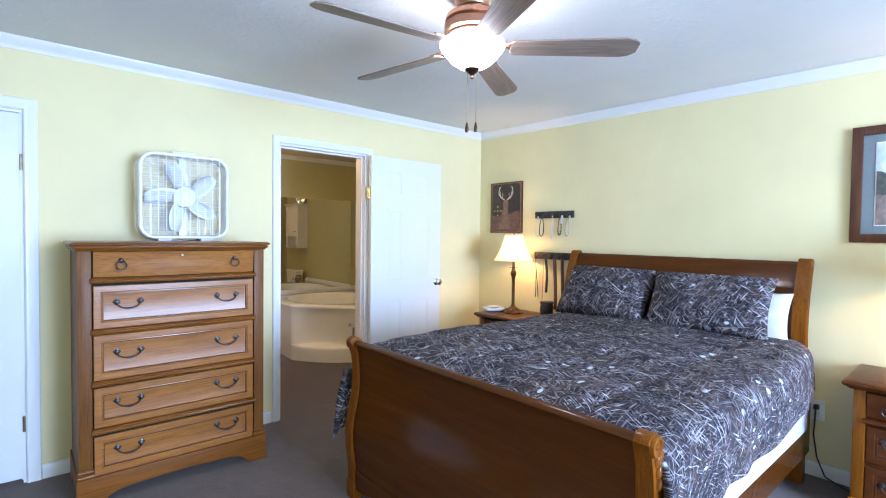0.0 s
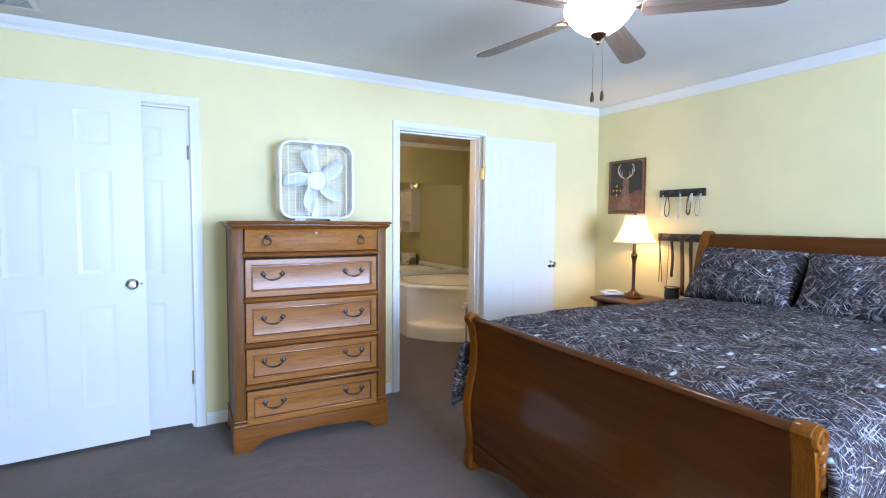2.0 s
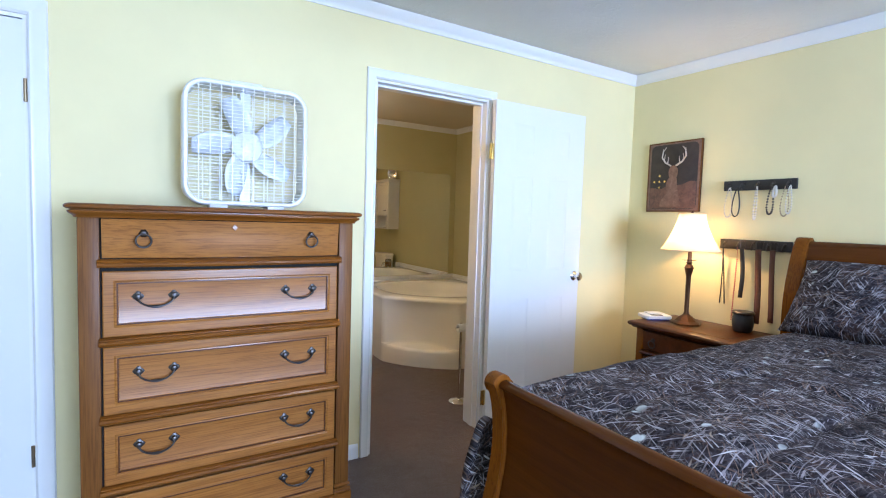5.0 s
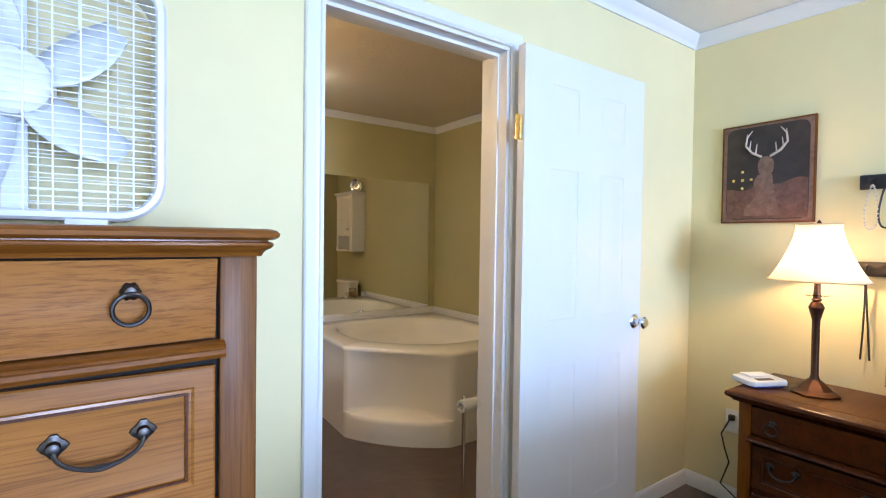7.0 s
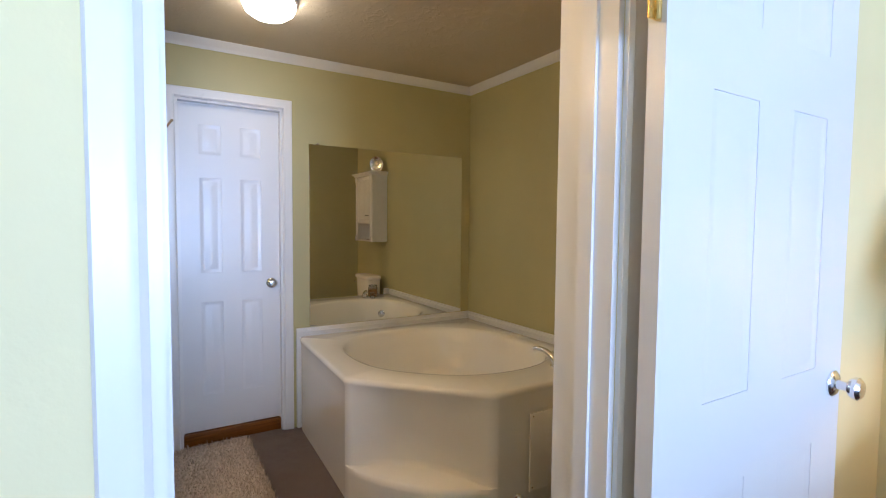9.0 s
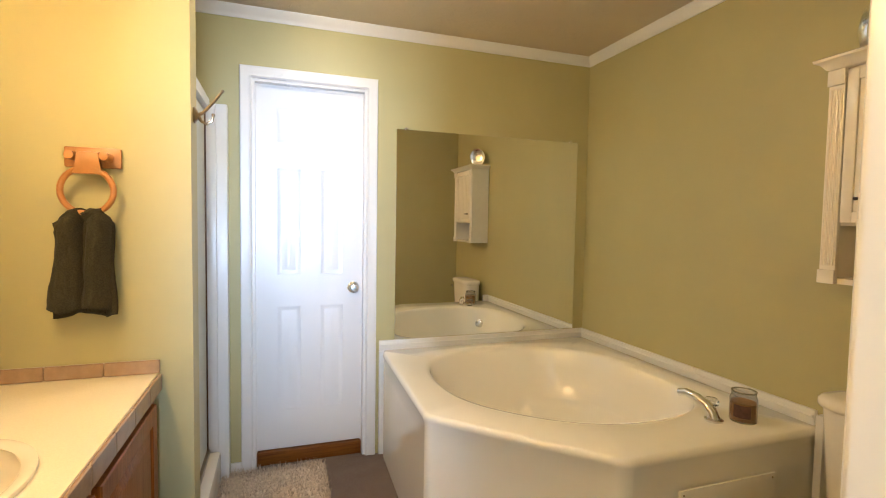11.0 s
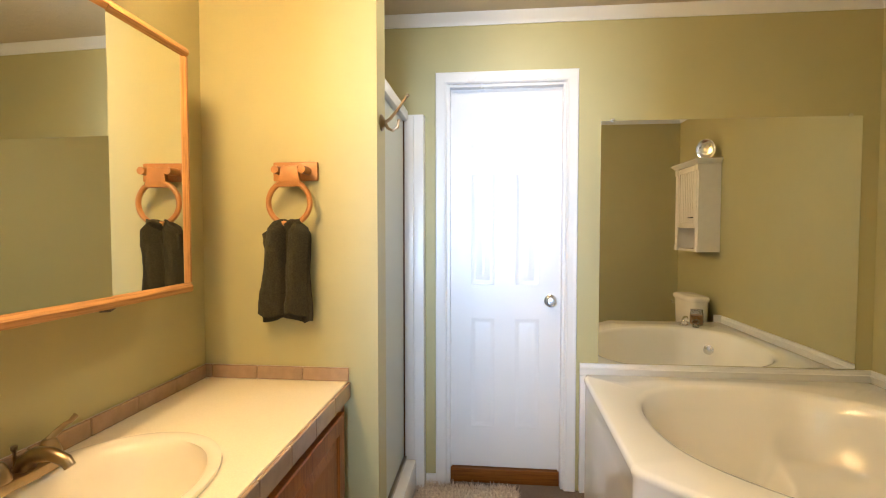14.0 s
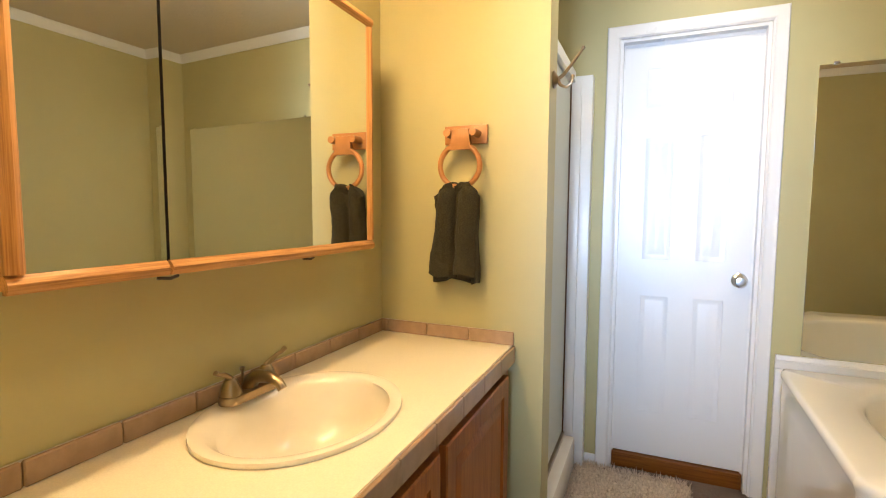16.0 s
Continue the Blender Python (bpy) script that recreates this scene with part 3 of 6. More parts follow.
# ---- bedroom things ----


def bail_pull(parent, x, y, z, w=0.10):
    """A drooping bail handle with two leaf-shaped rosettes; front looks to -y."""
    for sx in (-1, 1):
        bm = lathe([(0.0, 0.0), (0.016, 0.0), (0.015, -0.003), (0.009, -0.005), (0.006, -0.012), (0.008, -0.016), (0.0, -0.019)], 14, (x + sx * w / 2, y, z), "Y", None, lambda a, h: 1 + 0.16 * math.cos(4 * a) if h > -0.004 else 1.0)
        part("rosette", bm, PEWTER, parent, "dark pewter rosette")
    pts = []
    for k in range(17):
        u = k / 16
        a = math.pi * u
        pts.append((x - w / 2 * math.cos(a) * (1 - 0.10 * math.sin(a) ** 2), y - 0.014 - 0.010 * math.sin(a), z - 0.034 * math.sin(a) ** 0.8))
    rad = [0.0032 + 0.0022 * math.exp(-((k - 8) / 1.4) ** 2) for k in range(17)]
    return part("bail", tube(pts, rad, 8), PEWTER, parent, "dark pewter bail handle")


def ring_pull(parent, x, y, z, r=0.022):
    bm = lathe([(0.0, 0.0), (0.013, 0.0), (0.012, -0.003), (0.008, -0.006), (0.007, -0.014), (0.0, -0.016)], 16, (x, y, z), "Y", None, lambda a, h: 1 + 0.13 * math.cos(6 * a) if h > -0.004 else 1.0)
    part("rosette", bm, PEWTER, parent, "dark pewter rosette")
    pts = [(x + r * math.sin(2 * math.pi * k / 20), y - 0.013 - 0.003 * (1 + math.cos(2 * math.pi * k / 20)), z - r + r * math.cos(2 * math.pi * k / 20) - 0.002) for k in range(20)]
    return part("ring", tube(pts, 0.0034, 8, None, True), PEWTER, parent, "dark pewter ring pull")


def drawer_front(parent, x0, x1, z0, z1, y, mat, framed=True, bow=0.0):
    """A drawer front that looks to -y: a raised moulded frame round a flat field, or a bowed plain board."""
    dr = None
    if framed:
        b2 = bmesh.new()
        rings = []
        for inset, dd in ((0.0, 0.020), (0.0, 0.002), (0.003, 0.0), (0.030, 0.0), (0.034, 0.003), (0.038, 0.002), (0.043, 0.009), (0.047, 0.010)):
            rings.append([(x0 + inset, y + dd, z0 + inset), (x1 - inset, y + dd, z0 + inset), (x1 - inset, y + dd, z1 - inset), (x0 + inset, y + dd, z1 - inset)])
        loft(rings, b2, caps=(True, True))
        dr = part("drawer", b2, mat, parent, smooth=25)
        e = 0.0385
        # four thin dark strips along the inner edge of the raised frame
        part("dark_line", boxes((x0 + e, x1 - e, y + 0.0005, y + 0.004, z0 + e, z0 + e + 0.0036), (x0 + e, x1 - e, y + 0.0005, y + 0.004, z1 - e - 0.0036, z1 - e), (x0 + e, x0 + e + 0.0036, y + 0.0005, y + 0.004, z0 + e + 0.0036, z1 - e - 0.0036), (x1 - e - 0.0036, x1 - e, y + 0.0005, y + 0.004, z0 + e + 0.0036, z1 - e - 0.0036)), PICW, dr, "thin dark line along the drawer molding", 0)
    else:
        n = 24
        front = [(x0 + (x1 - x0) * k / n, y - bow * math.sin(math.pi * k / n)) for k in range(n + 1)]
        out = front + [(x1, y + 0.02), (x0, y + 0.02)]
        rings = []
        for u, dd in ((0, 0.0), (0.12, 0.004), (0.5, 0.007), (0.85, 0.014), (1.0, 0.019)):
            rings.append([(px, py - dd if py < y + 0.01 else py, z0 + (z1 - z0) * u) for px, py in out])
        b2 = loft(rings)
        dr = part("drawer", b2, mat, parent, "bowed top drawer front")
    return dr


def moulded_bar(x0, x1, y, z, h, reach, bm=None):
    """A half-round moulding that looks to -y."""
    bm = bm or bmesh.new()
    prof = [(0.0, 0.0), (reach * 0.55, 0.0), (reach * 0.9, h * 0.18), (reach, h * 0.42), (reach * 0.85, h * 0.66), (reach * 0.6, h * 0.74), (reach * 0.62, h * 0.86), (reach * 0.35, h), (0.0, h)]
    return loft([[(x, y - dd, z + u) for dd, u in prof] for x in (x0, x1)], bm)


def chest_of_drawers():
    w, dp = 0.909, 0.455
    t = thing("chest_of_drawers", (1.372, 3.388, 0), 0, "honey oak five-drawer chest with bail handles against the wall", "dresser")
    x0, x1 = -w / 2, w / 2
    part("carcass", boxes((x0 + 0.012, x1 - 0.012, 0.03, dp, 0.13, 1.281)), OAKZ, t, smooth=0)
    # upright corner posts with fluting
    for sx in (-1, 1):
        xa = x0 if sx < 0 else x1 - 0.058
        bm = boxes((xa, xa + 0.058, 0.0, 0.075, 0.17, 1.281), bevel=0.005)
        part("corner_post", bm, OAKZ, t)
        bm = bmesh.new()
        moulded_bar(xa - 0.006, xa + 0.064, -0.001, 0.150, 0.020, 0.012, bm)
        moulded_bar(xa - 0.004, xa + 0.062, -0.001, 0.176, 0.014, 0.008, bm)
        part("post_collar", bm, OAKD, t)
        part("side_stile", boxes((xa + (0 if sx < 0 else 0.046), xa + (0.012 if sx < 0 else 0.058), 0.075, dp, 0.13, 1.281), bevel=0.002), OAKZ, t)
    # bracket plinth, cut out in an arch
    xs = [x0 - 0.01 + (w + 0.02) * k / 40 for k in range(41)]

    def arch(x):
        u = abs(x) / (w / 2)
        return 0.0 if u > 0.80 else 0.055 * min(1.0, (0.80 - u) / 0.16) ** 0.6 + 0.02 * (1 - u)
    out = [(x, arch(x)) for x in xs] + [(x1 + 0.01, 0.150), (x0 - 0.01, 0.150)]
    part("plinth", prism(out, 0.03, "XZ", -0.012, bevel=0.003), OAKD, t)
    for sx in (-1, 1):
        xa = x0 - 0.008 if sx < 0 else x1 - 0.014
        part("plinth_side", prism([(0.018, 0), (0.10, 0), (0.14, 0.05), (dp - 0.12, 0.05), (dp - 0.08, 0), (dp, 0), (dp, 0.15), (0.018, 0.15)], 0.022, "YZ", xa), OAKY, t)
    # top: moulded slab over a cove
    prof = [(0.0, 1.280), (0.008, 1.280), (0.009, 1.284), (0.013, 1.289), (0.020, 1.293), (0.023, 1.298), (0.022, 1.302), (0.016, 1.304), (0.016, 1.306), (0.024, 1.307), (0.030, 1.311), (0.031, 1.317), (0.027, 1.322), (0.018, 1.325)]
    rings = []
    for e, z in prof:
        q = 0.020
        right = [(x1 + e - q + q * math.sin(k * math.pi / 10), -0.006 - e + q - q * math.cos(k * math.pi / 10), z) for k in range(6)]
        left = [(-x, y, zz) for x, y, zz in right[::-1]]
        rings.append(left + right + [(x1 + e, dp, z), (x0 - e, dp, z)])
    part("top", loft(rings), OAKD, t, "moulded dark oak top")
    # drawers and the bars between them
    # black board behind the drawers, painting the shade in the gaps round them
    part("shadow_board", boxes((x0 + 0.055, x1 - 0.055, 0.016, 0.029, 0.155, 1.280)), BLACK, t, "black board that paints the shade in the drawer gaps", 0)
    ix0, ix1 = x0 + 0.064, x1 - 0.064
    dr = drawer_front(t, ix0, ix1, 1.150, 1.277, 0.004, OAKX, False, 0.026)
    ring_pull(dr, ix0 + 0.115, -0.022, 1.232)
    ring_pull(dr, ix1 - 0.115, -0.022, 1.232)
    bm = lathe([(0, 0), (0.011, 0), (0.010, -0.002), (0, -0.003)], 4, (0, -0.040, 1.255), "Y")
    part("keyhole_plate", bm, OAKD, dr)
    n = 24
    front = [(ix0 - 0.012 + (ix1 - ix0 + 0.024) * k / n, -0.010 - 0.026 * math.sin(math.pi * k / n)) for k in range(n + 1)]
    bm = bmesh.new()
    rings = []
    for e, z in ((0, 1.120), (0.008, 1.121), (0.012, 1.128), (0.010, 1.134), (0.006, 1.136), (0.008, 1.141), (0.0, 1.146)):
        rings.append([(x, y - e, z) for x, y in front] + [(ix1 + 0.012, 0.03, z), (ix0 - 0.012, 0.03, z)])
    part("bow_molding", loft(rings), OAKD, t)
    for z0, z1 in ((0.890, 1.106), (0.630, 0.857), (0.390, 0.592), (0.150, 0.346)):
        dr = drawer_front(t, ix0, ix1, z0, z1, 0.0, OAKX)
        zc = (z0 + z1) / 2 + 0.022
        bail_pull(dr, ix0 + 0.150, 0.009, zc, 0.105)
        bail_pull(dr, ix1 - 0.150, 0.009, zc, 0.105)
        if z0 > 0.2:
            part("rail", moulded_bar(ix0 - 0.010, ix1 + 0.010, 0.010, z0 - 0.031, 0.029, 0.032), OAKD, t)
    return t


chest_of_drawers()


def box_fan():
    w, h, dp = 0.50, 0.515, 0.115
    t = thing("box_fan", (1.476, 3.72, 1.326), 0, "white plastic box fan with a wire grille standing on the dresser", "fan")
    z0 = 0.012

    def outline(e, n=8, rad=0.085):
        pts = []
        for cx, cz, a0 in ((w / 2 - rad, h - rad, 0), (-w / 2 + rad, h - rad, 90), (-w / 2 + rad, rad, 180), (w / 2 - rad, rad, 270)):
            for k in range(n + 1):
                a = radians(a0 + 90 * k / n)
                pts.append((cx + (rad - e) * math.cos(a), z0 + cz + (rad - e) * math.sin(a)))
        return pts
    rings = []
    for e, y in ((0.020, 0.002), (0.016, -0.004), (0.006, -0.004), (0.0, 0.004), (0.0, dp - 0.004), (0.006, dp), (0.016, dp), (0.020, dp - 0.006)):
        rings.append([(x, y, z) for x, z in outline(e)])
    part("housing", loft(rings + rings[:1], caps=(False, False)), PLAST, t, "rounded white plastic housing")
    for y, nm in ((0.002, "front_grille"), (dp - 0.004, "rear_grille")):
        bm = bmesh.new()
        count, up = (34, 11) if nm == "front_grille" else (20, 7)
        ins = 0.016

        def half(v, ext, other):
            """Half the wire's length where the rounded frame leaves it room."""
            edge = ext / 2 - ins
            k = max(0.0, abs(v) - (ext / 2 - 0.085))
            return other / 2 - 0.085 + math.sqrt(max(0.0, (0.085 - ins) ** 2 - k * k)) if k < 0.085 - ins else 0.0
        for k in range(1, count):
            v = -h / 2 + ins + (h - 2 * ins) * k / count
            q = half(v, h, w)
            if q > 0.02:
                tube([(-q, y, z0 + h / 2 + v), (0, y - (0.004 if y < 0.05 else -0.002), z0 + h / 2 + v), (q, y, z0 + h / 2 + v)], 0.0012, 4, bm)
        for k in range(1, up):
            v = -w / 2 + ins + (w - 2 * ins) * k / up
            q = half(v, w, h)
            if q > 0.02:
                tube([(v, y - 0.003, z0 + h / 2 - q), (v, y - 0.005, z0 + h / 2), (v, y - 0.003, z0 + h / 2 + q)], 0.0019, 4, bm)
        part(nm, bm, WIRE, t, "white wire grille")
    # blades at rest
    hub = part("hub", lathe([(0, 0.020), (0.050, 0.022), (0.062, 0.028), (0.066, 0.045), (0.066, 0.075), (0, 0.075)], 28, (0, 0, z0 + h / 2), "Y"), PLAST, t, "round white hub")
    for k in range(5):
        a0 = radians(100 + 72 * k)
        bm = bmesh.new()
        rows = []
        for i in range(9):
            u = i / 8
            r = 0.060 + 0.155 * u
            half_w = 0.034 + 0.042 * math.sin(math.pi * min(1.0, 0.15 + 0.75 * u)) * (1 if u < 0.9 else 0.75)
            row = []
            for s in (-1, -0.4, 0.2, 1):
                a = a0 + s * half_w / r * 0.62 + 0.20 * u
                row.append((r * math.cos(a), 0.048 + 0.020 * s - 0.006 * s * s, z0 + h / 2 + r * math.sin(a)))
            rows.append(row)
        loft(rows, bm, closed=False)
        bl = part("blade", bm, PLASTG, t, "pale plastic fan blade")
        bl.modifiers.new("thick", "SOLIDIFY").thickness = 0.003
    part("motor_strut", boxes((-0.02, 0.02, 0.085, 0.10, z0 + 0.02, z0 + h - 0.02)), PLASTG, t)
    part("carry_handle", tube([(-0.07, dp / 2, z0 + h - 0.004), (-0.06, dp / 2, z0 + h + 0.012), (0.06, dp / 2, z0 + h + 0.012), (0.07, dp / 2, z0 + h - 0.004)], 0.009, 8), PLAST, t)
    for xa in (-0.15, 0.08):
        part("foot", boxes((xa, xa + 0.07, 0.0, dp, 0.0, 0.016), bevel=0.004), PLAST, t)
    return t


box_fan()


def ceiling_fan(x, y):
    drop = 0.022
    CZ = 2.405 - FALL * (NY - y) + drop
    t = thing("ceiling_fan", (x, y, -drop), 0, "five-blade ceiling fan with a lit frosted bowl and two pull chains", "ceiling fan")
    part("canopy", lathe([(0.0, CZ - 0.001), (0.075, CZ - 0.001), (0.078, CZ - 0.02), (0.066, CZ - 0.05), (0.03, CZ - 0.06)], 32), COPPER, t, "brushed copper canopy")
    part("motor_housing", lathe([(0.03, CZ - 0.055), (0.085, CZ - 0.065), (0.112, CZ - 0.085), (0.116, CZ - 0.105), (0.106, CZ - 0.112), (0.118, CZ - 0.120), (0.118, CZ - 0.150), (0.108, CZ - 0.158), (0.112, CZ - 0.170), (0.095, CZ - 0.195), (0.07, CZ - 0.215), (0.06, CZ - 0.235), (0.0, CZ - 0.236)], 40), COPPER, t, "ribbed copper motor housing")
    bz = 2.185
    for k in range(5):
        a = radians(172.6 + 72 * k)
        m = Matrix.Rotation(a, 4, "Z") @ Matrix.Translation((0, 0, bz)) @ Matrix.Rotation(radians(-13), 4, "X")
        out = [(0.17, -0.046), (0.62, -0.062), (0.655, -0.052), (0.68, -0.03), (0.68, 0.03), (0.655, 0.052), (0.62, 0.062), (0.17, 0.046), (0.158, 0.03), (0.158, -0.03)]
        bl = part("blade", prism(out, 0.007, "XY", -0.0035), FANW, t, "grey-brown wooden blade")
        bl.matrix_local = m
        bm = tube([(0.06, 0, 0.030), (0.10, 0, 0.020), (0.14, 0, 0.008), (0.19, 0, 0.006)], [0.014, 0.011, 0.012, 0.016], 8, None, False, 0.5)
        for sy in (-1, 1):
            tube([(0.14, 0.0, 0.010), (0.165, sy * 0.022, 0.008), (0.205, sy * 0.030, 0.006)], [0.008, 0.007, 0.008], 6, bm)
        ir = part("blade_iron", bm, COPPER, t, "cast copper blade arm")
        ir.matrix_local = m
    # frosted bowl with a gentle scalloped rim
    prof = [(0.05, 2.222), (0.085, 2.222), (0.118, 2.214), (0.133, 2.203), (0.136, 2.190), (0.128, 2.175), (0.112, 2.155), (0.090, 2.130), (0.058, 2.108), (0.02, 2.097), (0.0, 2.096)]
    part("glass_bowl", lathe(prof, 40), GLOW_FAN, t, "glowing frosted glass bowl")
    part("finial", lathe([(0.0, 2.100), (0.030, 2.102), (0.032, 2.096), (0.022, 2.086), (0.012, 2.078), (0.006, 2.070), (0.008, 2.062), (0.0, 2.055)], 24), BRONZE, t, "bronze finial")
    for dx, dy, z1 in ((-0.014, 0.012, 1.835), (0.014, -0.012, 1.838)):
        bm = bmesh.new()
        for k in range(24):
            z = 2.088 - (2.088 - z1 - 0.04) * k / 23
            bmesh.ops.create_icosphere(bm, subdivisions=1, radius=0.0022, matrix=Matrix.Translation((dx, dy, z)))
        tube([(dx, dy, 2.09), (dx, dy, z1 + 0.03)], 0.0009, 5, bm)
        ch = part("pull_chain", bm, NICKEL, t, "fine metal pull chain")
        part("pull_knob", lathe([(0, 0.04), (0.003, 0.04), (0.007, 0.022), (0.0085, 0.010), (0.006, 0.0), (0, -0.001)], 12, (dx, dy, z1)), BRONZE, ch, "dark wooden pull")
    return t


ceiling_fan(2.150, 1.925)

# ---- bed ----
BY0, BY1 = 1.058, 2.668


def bed():
    t = thing("sleigh_bed", (0, 0, 0), 0, "cherry-stained wooden sleigh bed with scrolled head and footboard", "bed")

    def s_foot(z):
        """Centre line of the footboard in x: a belly, a neck and a scroll."""
        knots = ((-0.2, 2.036), (0.0, 2.036), (0.16, 2.034), (0.36, 2.016), (0.58, 2.054), (0.72, 2.052), (0.84, 2.022), (1.0, 1.96))
        k = max(1, min(len(knots) - 3, next((i for i in range(len(knots) - 1) if z < knots[i + 1][0]), 5)))
        (za, a), (zb, b), (zc, c), (zd, d) = knots[k - 1:k + 3]
        u = (z - zb) / (zc - zb)
        ma, mb = (c - a) / (zc - za) * (zc - zb), (d - b) / (zd - zb) * (zc - zb)
        return (2 * u ** 3 - 3 * u ** 2 + 1) * b + (u ** 3 - 2 * u ** 2 + u) * ma + (3 * u ** 2 - 2 * u ** 3) * c + (u ** 3 - u ** 2) * mb

    def s_head(z):
        u = z / 1.26
        return 4.045 - 0.015 * math.sin(math.pi * 1.6 * (1 - u)) + 0.075 * max(0.0, (u - 0.72) / 0.28) ** 1.7

    def slab(curve, z0, z1, y0, y1, thick, roll, n=26, side=1):
        """A board with an S-curved section and a rolled top."""
        front, back = [], []
        for k in range(n + 1):
            z = z0 + (z1 - z0) * k / n
            dxdz = (curve(z + 0.004) - curve(z - 0.004)) / 0.008
            nl = math.hypot(1, dxdz)
            front.append((curve(z) - thick / 2 / nl, z + thick / 2 * dxdz / nl))
            back.append((curve(z) + thick / 2 / nl, z - thick / 2 * dxdz / nl))
        cx, cz = curve(z1) + side * roll * 0.3, z1
        top = []
        for k in range(1, 12):
            a = math.pi - math.pi * 1.0 * k / 12
            top.append((cx + roll * math.cos(a) - side * 0.0, cz + roll * math.sin(a)))
        return prism(front + top + back[::-1], y1 - y0, "XZ", y0, bevel=0.003)
    part("footboard", slab(s_foot, 0.13, 0.808, BY0 + 0.05, BY1 - 0.05, 0.034, 0.024, side=-1), BEDWOOD, t, "curved glossy footboard")
    for y0, out in ((BY0, -1), (BY1 - 0.046, 1)):
        po = part("foot_post", slab(s_foot, 0.05, 0.812, y0, y0 + 0.046, 0.064, 0.036, side=-1), BEDPOST, t, "scrolled footboard post")
        part("foot_block", boxes((1.998, 2.100, y0 - 0.014, y0 + 0.060, 0.0, 0.10), bevel=0.014), BEDPOST, po)
        inner = y0 + (0.049 if out < 0 else -0.003)
        part("bead", tube([(s_foot(z) - 0.022, inner, z) for z in [0.12 + 0.69 * k / 20 for k in range(21)]], 0.008, 8), BEDPOST, po)
        # outer face: a scroll eye with three overlapping leaves, above a long raised strip
        face = y0 if out < 0 else y0 + 0.046
        bm = bmesh.new()
        lathe([(0.0, out * 0.012), (0.009, out * 0.011), (0.012, out * 0.006), (0.017, out * 0.006), (0.022, out * 0.012), (0.029, out * 0.011), (0.033, out * 0.003), (0.033, out * -0.001)], 20, (s_foot(0.812) - 0.008, face, 0.812), "Y", bm)
        for k in range(3):
            z = 0.770 - 0.034 * k
            bmesh.ops.create_icosphere(bm, subdivisions=2, radius=1.0, matrix=Matrix.Translation((s_foot(z) + 0.004, face, z)) @ Matrix.Rotation(radians(28), 4, "Y") @ Matrix.Diagonal((0.021 - 0.003 * k, 0.011, 0.028, 1)))
        part("carved_scroll", bm, BEDPOST, po, "carved leaf scroll")
        strip = [(s_foot(z), face, z) for z in [0.14 + 0.52 * k / 16 for k in range(17)]]
        part("raised_strip", loft([[(x - w, face + out * d, z) for w, d in ((-0.017, 0.0), (-0.013, 0.005), (0.013, 0.005), (0.017, 0.0))] for x, _y, z in strip]), BEDPOST, po)
    part("bottom_rail", prism([(BY0 + 0.055, 0.16)] + [(BY0 + 0.055 + (BY1 - BY0 - 0.11) * k / 24, 0.085 - 0.03 * math.cos(4 * math.pi * k / 24)) for k in range(25)] + [(BY1 - 0.055, 0.16)], 0.03, "YZ", 2.012, bevel=0.003), BEDWOOD, t)
    part("headboard", slab(s_head, 0.2, 1.225, 1.18, 2.68, 0.034, 0.028, side=1), BEDWOOD, t, "curved panelled headboard")
    # no cut groove: a black bar on the face paints a groove's shade
    part("groove_shade_bar", boxes((s_head(1.10) - 0.020, s_head(1.10) - 0.012, 1.19, 2.665, 1.094, 1.100)), BLACK, t)
    for y0 in (1.150, 2.675):
        po = part("head_post", slab(s_head, 0.0, 1.232, y0, y0 + 0.065, 0.062, 0.040, side=1), BEDPOST, t, "scrolled headboard post")
        for yy in (y0 - 0.002, y0 + 0.067):
            part("bead", tube([(s_head(z) - 0.010, yy, z) for z in [0.35 + 0.87 * k / 20 for k in range(21)]], 0.008, 8), BEDPOST, po)
    for y0 in (1.13, 2.583):
        part("side_rail", boxes((2.03, 4.02, y0 - 0.012, y0 + 0.016, 0.20, 0.48), bevel=0.004), BEDWOOD, t)
    return t


bed()
t = thing("mattress", (0, 0, 0), 0, "white mattress with a fitted sheet in the sleigh bed", "mattress")
part("mattress_pad", boxes((2.06, 3.99, 1.115, 2.568, 0.30, 0.72), bevel=0.05), LINEN, t)


